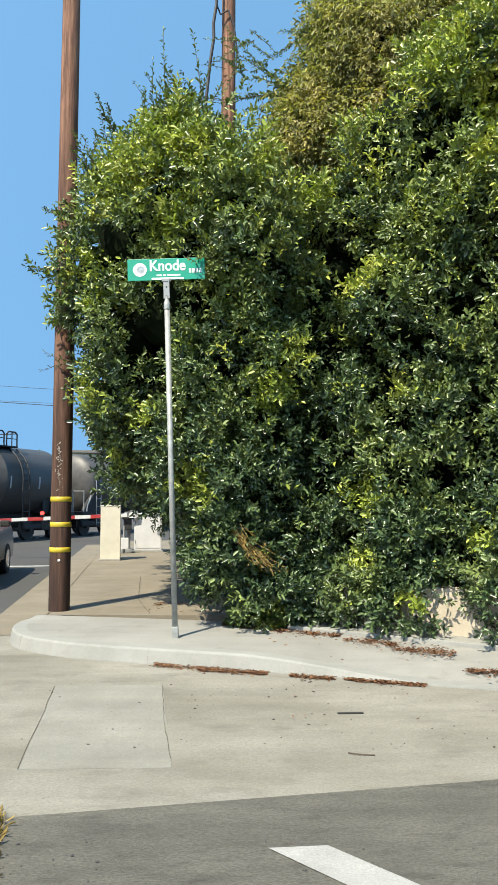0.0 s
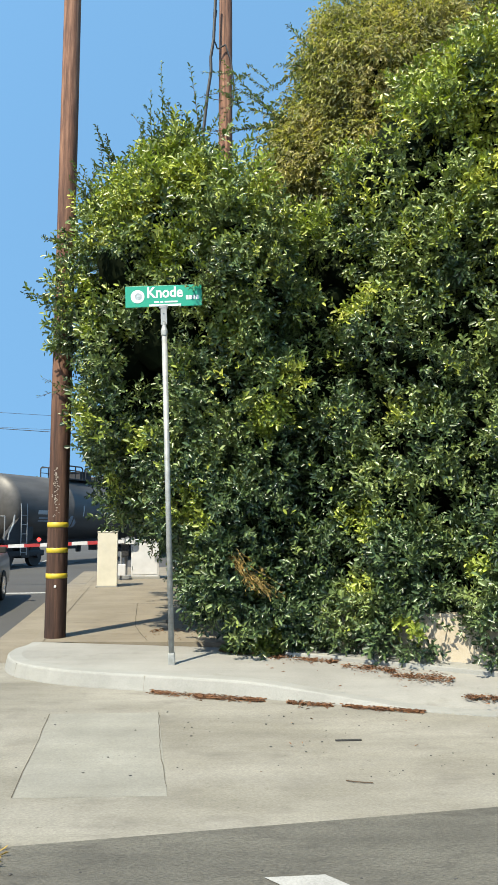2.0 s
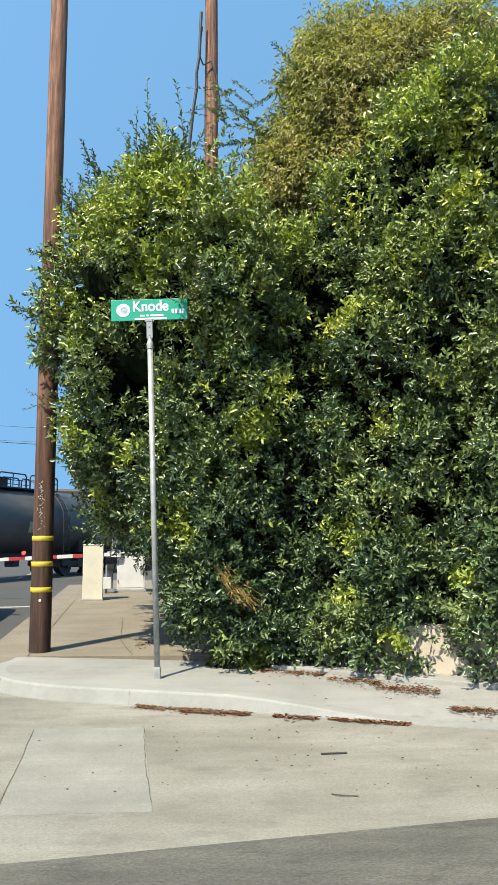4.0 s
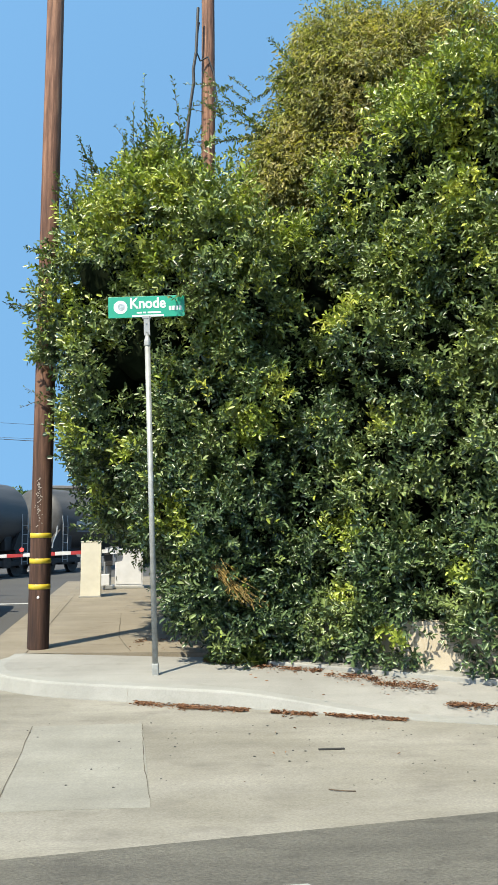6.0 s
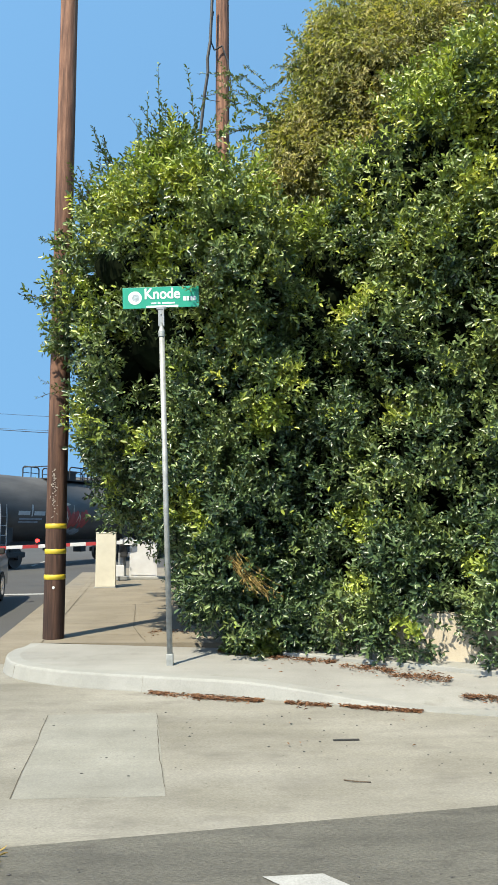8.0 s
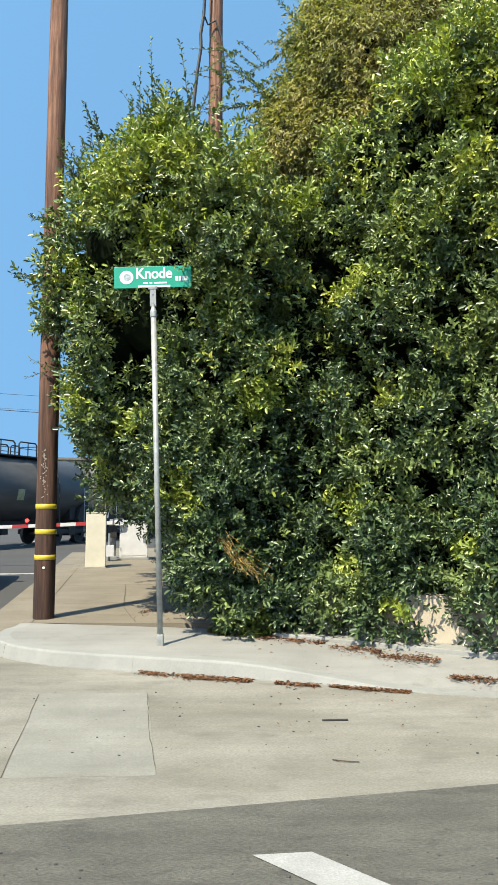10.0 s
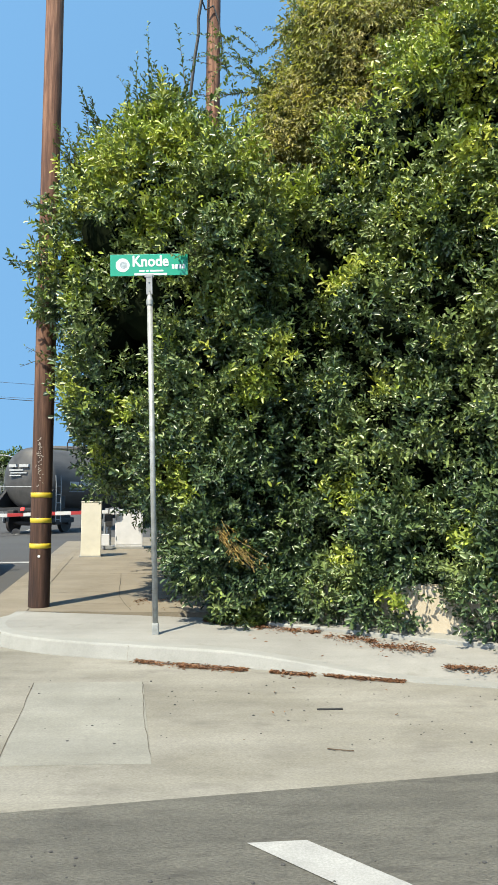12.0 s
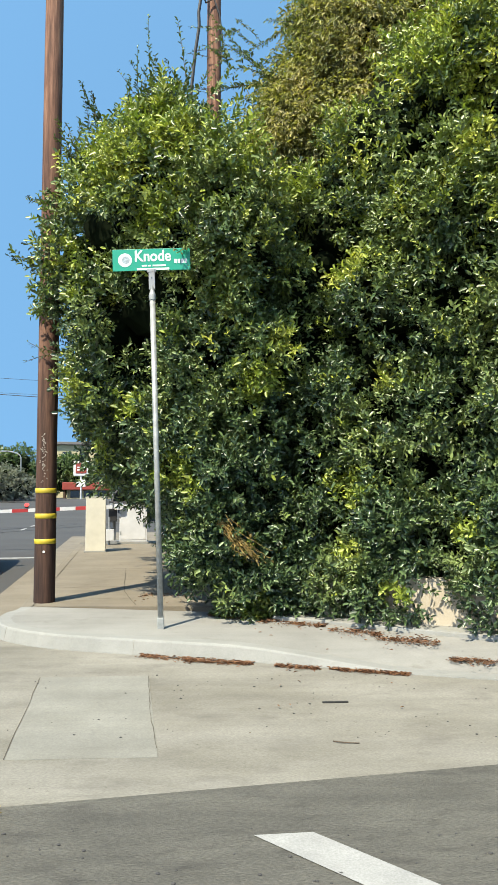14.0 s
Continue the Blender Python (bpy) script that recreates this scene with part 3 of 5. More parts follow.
# the growth that joins the overhang to the front
lump += [(-0.5, 8.82, 2.3, 0.42), (-0.45, 8.8, 2.95, 0.42), (-0.45, 8.8, 3.6, 0.46), (-0.4, 8.78, 4.25, 0.46), (-0.45, 8.72, 4.8, 0.5), (0.08, 8.5, 2.5, 0.4), (0.12, 8.48, 3.1, 0.42), (0.05, 8.5, 3.7, 0.4), (0.15, 8.5, 4.4, 0.44), (0.1, 8.5, 5.0, 0.46), (0.15, 8.45, 1.7, 0.4), (-0.15, 8.6, 5.2, 0.5), (-0.68, 8.75, 1.9, 0.34), (-0.3, 8.75, 5.45, 0.4), (-0.3, 8.7, 1.5, 0.34), (-0.26, 8.7, 1.1, 0.32), (-0.12, 8.66, 0.75, 0.3), (0.06, 8.56, 0.5, 0.26), (0.0, 8.54, 1.2, 0.32), (-0.75, 9.35, 6.2, 0.4), (-0.6, 9.3, 5.8, 0.38), (-1.0, 9.35, 5.95, 0.34)]
lump = heap(hr, lump)
hedge_solid = front + side_spots + low_side + lump
hedge_blobs = hedge_solid + clumps(hr, front, 4, 0.16, 0.36, (-0.45, -0.85, 0.3)) + clumps(hr, side_spots + low_side, 1, 0.22, 0.4, (-0.8, -0.6, 0.2)) + clumps(hr, lump, 5, 0.18, 0.38, (-0.5, -0.7, 0.3))
back_mass = [(HEDGE_C.x + FACE.x * u + NB.x * 1.9, HEDGE_C.y + FACE.y * u + NB.y * 1.9, z, 1.05) for u in (0.9, 1.9, 2.9, 3.9, 4.9) for z in (0.8, 1.9, 3.0, 4.1, 5.2, 6.3) if z < 4.9 + u * 0.8]
back_mass += [(0.05 - 0.05 * z, 9.95, z, 0.72) for z in (1.5, 1.95, 2.4, 2.85, 3.3, 3.75, 4.2, 4.65, 5.0)]
back_mass += [(0.6, 9.95, 5.3, 0.75), (0.3, 9.9, 5.5, 0.6), (0.9, 9.8, 5.6, 0.7)]
back_mass += [(0.1, 10.3, z, 0.95) for z in (3.5, 4.2, 4.9)]
back_mass += [(HEDGE_C.x + ST.x * v + SR.x * 1.35, HEDGE_C.y + ST.y * v + SR.y * 1.35, z, 1.0) for v in (0.9, 2.2, 3.6, 5.2, 7.0, 9.0, 11.0) for z in (0.9, 2.0, 3.1, 4.2)]
hedge = thing("hedge", pose(0, 0, 0), "tall dense green fig hedge overhanging the pavement", "hedge")
tagged(part("inner_mass", core(core(bmesh.new(), front + side_spots + low_side, 0.46), lump + back_mass, 0.24), INNER_SHADE, hedge, "near-black balls, painted as shade among the hedge's twigs"), kind="stuff")


def facing(p, d):
    to_eye = unit(np.array([0.0, 0.0, 1.6]) - p)
    u = (p - np.array(HEDGE_C)) @ np.array(FACE)
    v = (p - np.array(HEDGE_C)) @ np.array(NB)
    bare = (v < 0.7) & (u > -0.2) & ((p[:, 2] < 0.17 + 0.04 * np.sin(u * 7)) | ((np.abs(u - 2.62 + 0.05 * np.sin(p[:, 2] * 17)) < 0.16 + 0.1 * np.clip(0.7 - p[:, 2], 0, 1)) & (p[:, 2] < 0.74)))
    bare |= (u < 0.16) & (p[:, 1] < 8.9) & (p[:, 2] < 0.55)
    # the overhang draws in towards its underside
    k = 9.3 / np.maximum(p[:, 1], 1.0)
    edge = np.interp(1.58 + (p[:, 2] - 1.58) * k, [1.3, 1.57, 2.06, 2.55, 3.05, 3.54, 4.0, 4.68, 5.4, 6.06, 6.7], [-1.5, -1.65, -1.86, -1.99, -2.12, -2.16, -2.42, -2.62, -2.56, -2.12, -1.5])
    bare |= p[:, 0] * k < edge + 0.05 * swell_field(p, 0.35, 44)
    bare |= (p[:, 0] < -0.75) & (p[:, 1] < 11.2) & (p[:, 2] < 1.5)
    return ((np.einsum("ij,ij->i", d, to_eye) > -0.35) | (p[:, 2] > 5)) & ~bare


# dark hollows and bright young growth: along the front (metres from the corner, height, radius), and on the overhang (x, height, radius)
HOLLOW_FRONT = [(1.28, 4.59, 0.25), (1.8, 3.33, 0.3), (0.95, 3.84, 0.16), (2.85, 3.66, 0.21), (2.32, 4.1, 0.13), (2.51, 1.84, 0.15), (1.55, 1.15, 0.22), (2.79, 1.06, 0.18), (0.6, 1.46, 0.14), (-0.63, 4.24, 0.18), (2.6, 5.85, 0.19), (1.77, 6.57, 0.17), (2.52, 5.41, 0.14), (1.23, 2.41, 0.14), (2.05, 2.37, 0.13), (0.0, 3.26, 0.14), (0.09, 0.59, 0.15), (2.09, 5.15, 0.14)]
HOLLOW_OVER = [(-1.26, 3.53, 0.29), (-1.67, 4.87, 0.21), (-1.24, 1.85, 0.18), (-1.08, 2.93, 0.17)]
YOUNG_FRONT = [(0.56, 3.0, 0.28), (0.9, 3.36, 0.18), (2.12, 2.84, 0.15), (1.67, 1.64, 0.23), (1.44, 1.72, 0.13), (2.95, 1.19, 0.14), (1.7, 4.31, 0.17), (1.55, 4.11, 0.16), (0.31, 6.16, 0.29), (2.04, 6.16, 0.26), (2.65, 6.63, 0.28), (3.02, 5.28, 0.17), (0.52, 2.84, 0.21), (-0.11, 4.09, 0.19), (-0.31, 5.02, 0.31), (2.2, 0.44, 0.16), (0.38, 0.88, 0.14), (1.11, 5.37, 0.24), (-0.0, 5.61, 0.29), (3.11, 5.98, 0.24), (1.63, 0.87, 0.14)]
YOUNG_OVER = [(-0.72, 1.86, 0.27), (-1.93, 2.76, 0.21), (-1.62, 2.04, 0.21), (-1.33, 2.62, 0.19), (-1.57, 5.75, 0.39), (-0.95, 6.02, 0.35), (-2.03, 4.49, 0.21), (-0.99, 4.99, 0.25)]


def near_spots(p, on_front, on_over, edge):
    """How deep a point lies inside one of the spots, 0 outside; the spots open towards the crossing."""
    wob = 1.25 + edge * swell_field(p, 0.3, 77)
    best = np.zeros(len(p))
    crossing = np.array([0.0, 0.0, 1.58])
    spots = [(HEDGE_C.x + FACE.x * a + NB.x * 0.3, HEDGE_C.y + FACE.y * a + NB.y * 0.3, z, r) for a, z, r in on_front] + [(x, 8.75, z, r) for x, z, r in on_over]
    for x, y, z, r in spots:
        c = np.array([x, y, z])
        axis = unit(c - crossing)
        t = (p - c) @ axis
        q = np.linalg.norm(p - c - t[:, None] * axis, axis=1) / (r * wob)
        best = np.maximum(best, np.where((t > -1.0) & (t < 0.75), 1 - q, 0))
    return best


def open_growth(p, d):
    """Sprigs stand in clumps with gaps between them."""
    gaps = swell_field(p, 0.5, 41) + 0.55 * swell_field(p, 0.22, 42)
    return facing(p, d) & (gaps > -0.32) & (near_spots(p, HOLLOW_FRONT, HOLLOW_OVER, 0.25) <= 0)


# older leaves in the shade inside
deep_blobs = [(x, y, z, r - 0.3) for x, y, z, r in hedge_solid if r > 0.45]
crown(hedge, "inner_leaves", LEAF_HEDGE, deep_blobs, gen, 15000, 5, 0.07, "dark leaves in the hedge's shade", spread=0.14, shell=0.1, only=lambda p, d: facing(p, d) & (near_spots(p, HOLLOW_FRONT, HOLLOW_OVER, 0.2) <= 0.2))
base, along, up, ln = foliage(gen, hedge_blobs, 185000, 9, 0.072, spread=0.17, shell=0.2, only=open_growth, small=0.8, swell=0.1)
# height term adds bright leaves on top: young shoots and sunlight put into colour
fresh_toplit = 1.6 * near_spots(base, YOUNG_FRONT, YOUNG_OVER, 0.35) + 0.16 * swell_field(base, 0.5, 43) + 0.10 * (base[:, 2] - 4.0) + gen.normal(size=len(base)) * 0.16 > 0.25
for name, mask, mat, label in (("leaves", ~fresh_toplit, LEAF_HEDGE, "glossy dark green leaves"), ("young_leaves", fresh_toplit, LEAF_YOUNG, "yellow-green young leaves")):
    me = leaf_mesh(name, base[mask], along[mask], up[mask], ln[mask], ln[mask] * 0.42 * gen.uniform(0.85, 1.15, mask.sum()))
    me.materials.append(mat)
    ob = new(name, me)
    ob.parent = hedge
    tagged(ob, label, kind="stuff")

# ---- utility poles ----
def timber_pole(name, x, y, z0, h, r0, r1, label, lean=(0, 0)):
    t = thing(name, pose(x, y, z0, lean[0], lean[1]), label, "utility pole")
    bm = bmesh.new()
    sides = 28
    rings = []
    for i in range(25):
        f = i / 24
        r = r0 + (r1 - r0) * f
        rings.append([bm.verts.new((r * (1 + 0.03 * noise.noise(Vector((math.cos(6.283 * k / sides) * 2, math.sin(6.283 * k / sides) * 2, f * h * 0.7)))) * math.cos(6.283 * k / sides),
                                    r * math.sin(6.283 * k / sides), f * h - 0.3 * (i == 0))) for k in range(sides)])
    for ra, rb in zip(rings, rings[1:]):
        for k in range(sides):
            bm.faces.new((ra[k], ra[(k + 1) % sides], rb[(k + 1) % sides], rb[k]))
    bm.faces.new(rings[-1])
    bmesh.ops.recalc_face_normals(bm, faces=bm.faces)
    part("shaft", bm, POLE_WOOD, t, smooth=True)
    return t


pole = timber_pole("utility_pole", -2.49, 9.62, 0.15, 11, 0.137, 0.115, "brown timber utility pole with three yellow bands")
for z in (0.79, 1.12, 1.45):
    r = 0.1385 - 0.002 * z
    part("band", lathe(bmesh.new(), [(r, z - 0.032), (r + 0.003, z - 0.03), (r + 0.003, z + 0.03), (r, z + 0.032)]), YELLOW, pole, "yellow reflective band", True)
gs = random.Random(3)
for k in range(60):
    a = -1.57 + gs.gauss(0.0, 0.17)
    z = gs.uniform(1.55, 2.2)
    r = 0.135
    bm = box(bmesh.new(), -0.008, 0.008, -0.003, 0.003, -0.0045, 0.0045)
    st = part("staple", bm, STAPLE, pole)
    st.matrix_local = pose(r * math.cos(a), r * math.sin(a), z, 0, gs.uniform(-60, 60), math.degrees(a) + 90)
part("tag", tube(bmesh.new(), (0.02, -0.13, 0.66), (0.02, -0.142, 0.66), 0.016, 0.016, 10), SIGN_WHITE, pole, "small round white tag")
pole_b = timber_pole("utility_pole", -0.42, 14.2, 0.0, 16, 0.165, 0.13, "brown timber utility pole behind the hedge, with black cables")

# ---- street sign ----
post = thing("street_sign", pose(-0.77, 7.70, 0.105, 0, -1.9, 0), "green street name sign on a galvanised steel post", "street sign")
part("pole", tube(bmesh.new(), (0, 0, 0), (0, 0, 3.62), 0.03, 0.03, 18), STEEL, post, smooth=True)
part("base_sleeve", box(bmesh.new(), -0.035, 0.035, -0.035, 0.035, 0, 0.165, 0.012), STEEL, post)
bm = lathe(bmesh.new(), [(0.031, 3.54), (0.037, 3.545), (0.037, 3.60), (0.022, 3.655), (0.02, 3.69)], "Z", 18)
part("cap", bm, STEEL, post)
bm = box(bmesh.new(), -0.034, 0.034, -0.012, 0.012, 3.66, 3.87, 0.004)
box(bm, 0.022, 0.034, -0.03, 0.012, 3.66, 3.88, 0.003)
box(bm, -0.05, 0.05, -0.016, 0.016, 3.85, 3.885, 0.004)
part("bracket", bm, GREY_METAL, post, "steel bracket under the blade")
for z in (3.70, 3.80):
    part("bolt", tube(bmesh.new(), (-0.004, -0.012, z), (-0.004, -0.022, z), 0.008, 0.008, 6), STEEL, post)
blade = part("blade", box(bmesh.new(), -0.42, 0.42, -0.0035, 0.0035, 3.87, 4.11, 0.003), SIGN_GREEN, post, "green name blade")


def lettering(word, size, x, z, y, mat, parent, name="word", narrow=0.88):
    cu = bpy.data.curves.new(name, "FONT")
    cu.body, cu.size, cu.extrude, cu.offset = word, size, 0.0008, 0.0036
    tmp = new(name, cu)
    tmp.matrix_world = pose(x, y, z, 90, 0, 0)
    bpy.context.view_layer.update()
    me = bpy.data.meshes.new_from_object(tmp.evaluated_get(bpy.context.evaluated_depsgraph_get()))
    me.transform(tmp.matrix_world @ Matrix.Diagonal((narrow, 1, 1, 1)))
    bpy.data.objects.remove(tmp)
    me.materials.clear()
    me.materials.append(mat)
    ob = new(name, me)
    ob.parent = parent
    return ob


lettering("Knode", 0.168, -0.185, 3.975, -0.0055, SIGN_WHITE, blade)
for k in range(4):
    part("block_mark", box(bmesh.new(), 0.247 + 0.037 * k, 0.274 + 0.037 * k, -0.0055, -0.004, 3.942, 3.99, 0.0005), SIGN_WHITE, blade, "white bars in place of small print")
for x0, x1 in ((-0.105, -0.05), (-0.035, -0.005), (0.012, 0.155)):
    part("line_mark", box(bmesh.new(), x0, x1, -0.0055, -0.004, 3.914, 3.932, 0.0005), SIGN_WHITE, blade, "white bars in place of small print")
part("lower_mark", box(bmesh.new(), -0.16, 0.19, -0.0055, -0.004, 3.875, 3.897), SIGN_WHITE, blade, "white strip at the lower edge")
seal = part("seal", tube(bmesh.new(), (-0.285, -0.0035, 3.99), (-0.285, -0.006, 3.99), 0.075, 0.075, 32), SIGN_WHITE, blade, "round white seal")
part("seal_print", tube(bmesh.new(), (-0.275, -0.006, 3.99), (-0.275, -0.007, 3.99), 0.044, 0.044, 9), SEAL_GREY, seal)


# ---- shoots that stand out of the hedge ----
def shoots(parent, gen, feet, count, length, leaf, leaves, up=1.0, out=(0, 0, 0), spread=0.45):
    base, along, ups, ln = [], [], [], []
    bm = bmesh.new()
    for x, y, z, r in feet:
        for _ in range(count):
            foot = np.array([x, y, z]) + gen.normal(size=3) * r * 0.5
            way = unit(np.array([out[0], out[1], up]) + gen.normal(size=3) * spread)
            L = length * gen.uniform(0.5, 1.2)
            bend = gen.normal(size=3) * 0.15
            pts = [foot + way * L * f + bend * L * f * f for f in (0, 0.33, 0.66, 1.0)]
            for k in range(3):
                tube(bm, pts[k], pts[k + 1], 0.007 - 0.0018 * k, 0.0052 - 0.0018 * k, 5, False)
            n = int(leaves * L / length)
            for k in range(n):
                f = (k + gen.random()) / n
                q = foot + way * L * f + bend * L * f * f
                side = unit(np.cross(way, gen.normal(size=3)))
                base.append(q)
                along.append(unit(way * 0.7 + side * 0.8))
                ups.append(unit(np.array([0, 0, 1.0]) + way * 0.3 - side * 0.3 + gen.normal(size=3) * 0.3))
                ln.append(leaf * gen.uniform(0.6, 1.15) * (1.1 - 0.5 * f))
    tagged(part("twig_mass", bm, BARK, parent, "thin brown twigs"), kind="stuff")
    ln = np.array(ln)
    me = leaf_mesh("shoot_leaves", np.array(base), np.array(along), np.array(ups), ln, ln * 0.42)
    me.materials.append(LEAF_HEDGE)
    ob = new("shoot_leaves", me)
    ob.parent = parent
    tagged(ob, "leaves on long upright shoots", kind="stuff")


shoots(hedge, gen, [(-1.3, 9.2, 5.9, 0.35), (-1.1, 9.3, 6.1, 0.3), (-0.95, 9.3, 6.3, 0.3), (-0.85, 9.3, 6.4, 0.25), (-0.75, 9.15, 6.35, 0.25), (-1.75, 9.3, 5.75, 0.3), (-1.95, 9.35, 5.6, 0.25), (-0.6, 9.1, 6.0, 0.3)], 14, 0.85, 0.085, 48, 1.0, (-0.15, 0, 0), 0.35)
shoots(hedge, gen, [(-2.3, 9.2, 5.1, 0.25), (-2.35, 9.25, 4.6, 0.25)], 14, 0.3, 0.085, 20, 0.2, (-1.0, -0.1, 0), 0.4)

shoots(hedge, gen, [(-0.52, 8.2, 4.27, 0.04), (-0.45, 8.2, 4.25, 0.05), (-0.38, 8.2, 4.18, 0.07)], 14, 0.64, 0.07, 28, 0.0, (0.02, -0.9, 0), 0.08)
shoots(hedge, gen, [(-2.2, 9.35, 3.42, 0.06)], 3, 0.42, 0.07, 14, 0.1, (-1.0, -0.1, 0), 0.2)
# a dried branch that hangs in the hedge
dry = thing("dry_branch", pose(0, 0, 0), "dried yellow branch caught in the hedge", "branch")
dp = HEDGE_C + FACE * 0.3 + Vector((0, -0.66, 0))
db, da, du, dl = [], [], [], []
bm = bmesh.new()
for k in range(36):
    a = np.array([dp.x - 0.12, dp.y, 1.27]) + gen.normal(size=3) * 0.03
    w = unit(np.array([0.7, -0.15, -0.8]) + gen.normal(size=3) * 0.14)
    L = gen.uniform(0.28, 0.72)
    tube(bm, a, a + w * L, 0.004, 0.0015, 4, False)
    for j in range(12):
        db.append(a + w * L * gen.random())
        da.append(unit(w + gen.normal(size=3) * 0.4))
        du.append(unit(gen.normal(size=3)))
        dl.append(gen.uniform(0.03, 0.07))
tagged(part("twig", bm, LEAF_DRY, dry), kind="stuff")
dl = np.array(dl)
me = leaf_mesh("dry_leaves", np.array(db), np.array(da), np.array(du), dl, dl * 0.25)
me.materials.append(LEAF_DRY)
ob = new("dry_leaves", me)
ob.parent = dry
tagged(ob, kind="stuff")

# ---- the tree behind, with hanging twigs ----
tree = thing("tree", pose(0, 0, 0), "olive-green tree with hanging twigs behind the hedge", "tree")
bm = bmesh.new()
tube(bm, (2.4, 12.2, 0), (2.2, 12.0, 4.5), 0.24, 0.18, 14)
for a, b, r in (((2.2, 12, 4.4), (1.2, 11.6, 7.6), 0.1), ((2.2, 12, 4.4), (2.4, 11.6, 8.6), 0.12), ((2.3, 12, 4.4), (3.6, 11.8, 8.4), 0.1), ((1.6, 11.7, 6.2), (0.6, 11.4, 8.2), 0.05)):
    tube(bm, a, b, r, r * 0.35, 9)
part("trunk", bm, BARK, tree)
tree_blobs = heap(hr, [(1.15, 10.9, 7.0, 0.55), (1.15, 11.0, 7.9, 0.42), (1.55, 11.0, 8.1, 0.6), (1.7, 10.9, 7.2, 0.7), (2.0, 11.0, 8.6, 0.85), (1.6, 11.1, 9.0, 0.6), (2.7, 11.1, 8.0, 0.8), (2.9, 11.2, 9.2, 0.9), (3.6, 11.2, 8.4, 0.9), (1.9, 11.3, 9.6, 0.8), (0.6, 10.9, 6.6, 0.45), (0.8, 10.9, 7.3, 0.42), (0.62, 10.9, 6.95, 0.42), (0.95, 10.9, 7.8, 0.4), (0.3, 10.9, 6.45, 0.4), (3.7, 11.4, 9.7, 0.9)])
tagged(part("inner_mass", core(bmesh.new(), tree_blobs, 0.36), INNER_SHADE, tree), kind="stuff")
crown(tree, "leaves", LEAF_TREE, tree_blobs, gen, 25000, 9, 0.08, "narrow olive leaves", 0.3, spread=0.36, shell=0.4, droop=0.9)
shoots(tree, gen, [(0.75, 10.9, 8.1, 0.3), (0.6, 10.9, 7.9, 0.3), (0.9, 10.9, 8.6, 0.4)], 9, 0.85, 0.09, 55, 0.05, (-0.7, 0, 0), 0.5)

shoots(tree, gen, [(-0.5, 13.95, 10.3, 0.1), (-0.45, 13.95, 9.6, 0.1)], 2, 0.7, 0.06, 12, 0.05, (-1.0, 0, 0), 0.2)
shoots(tree, gen, [(0.0, 13.5, 10.6, 0.25), (0.3, 13.2, 9.9, 0.3), (-0.1, 13.4, 9.9, 0.2)], 5, 0.6, 0.09, 34, -0.1, (-0.6, 0, 0), 0.5)

# ---- low wall under the hedge, edging, litter ----
wl = thing("garden_wall", pose(HEDGE_C.x, HEDGE_C.y, 0.15, 0, 0, -30), "low cream stucco wall grown over by the hedge", "wall")
part("wall_body", box(bmesh.new(), 1.2, 5.6, 0.2, 0.38, 0, 0.52, 0.012), STUCCO, wl)
part("footing", box(bmesh.new(), 0.9, 5.6, -0.12, 0.2, -0.02, 0.045, 0.01), CONCRETE_NEW, wl, "concrete edging strip")


def litter(name, label, spots, count, gen):
    """Fallen leaves in drifts: (x0, y0, x1, y1, width, z) with uneven heaps along each line."""
    base, along, up, ln = [], [], [], []
    for x0, y0, x1, y1, w, z in spots:
        L = math.hypot(x1 - x0, y1 - y0)
        d = np.array([x1 - x0, y1 - y0]) / L
        heaps = [(gen.random(), gen.normal() * 0.35, gen.uniform(0.05, 0.3)) for _ in range(max(3, int(L * 7)))]
        for _ in range(int(count * L)):
            if gen.random() < 0.55:
                hf, ho, hw = heaps[gen.integers(len(heaps))]
                f, off = hf + gen.normal() * hw * 0.5 / max(L, 0.3) * 0.6, (ho + gen.normal() * 0.3) * w
            else:
                f, off = gen.random() * 1.2 - 0.1, gen.normal() * w
            f = min(max(f, gen.uniform(0, 0.1)), 1 - gen.uniform(0, 0.1))
            off *= 0.45 + 0.75 * math.sin(math.pi * f)
            base.append((x0 + (x1 - x0) * f - d[1] * off, y0 + (y1 - y0) * f + d[0] * off, z + gen.uniform(0.004, 0.02)))
            a = gen.uniform(0, 6.283)
            along.append((math.cos(a), math.sin(a), gen.uniform(-0.1, 0.2)))
            up.append(unit(np.array([gen.normal() * 0.3, gen.normal() * 0.3, 1.0])))
            ln.append(gen.uniform(0.016, 0.046))
    ln = np.array(ln)
    me = leaf_mesh(name, np.array(base), unit(np.array(along)), np.array(up), ln, ln * 0.28)
    me.materials.append(LITTER)
    return tagged(new(name, me), label, "leaf litter", kind="stuff")


litter("leaf_litter_gutter", "brown fallen leaves along the foot of the kerb", [(-0.9, 7.08, 0.15, 6.73, 0.06, 0.004), (0.38, 6.65, 0.75, 6.53, 0.04, 0.004), (0.85, 6.52, 1.5, 6.3, 0.025, 0.004)], 1500, gen)
litter("leaf_litter_walk", "brown fallen leaves on the pavement below the hedge", [(0.3, 8.1, 0.95, 7.78, 0.1, 0.153), (1.0, 7.6, 1.45, 7.28, 0.1, 0.15), (1.4, 7.22, 1.95, 6.95, 0.14, 0.135), (1.93, 6.6, 2.6, 6.36, 0.1, 0.066), (-0.3, 8.5, 0.2, 8.2, 0.06, 0.153)], 1000, gen)
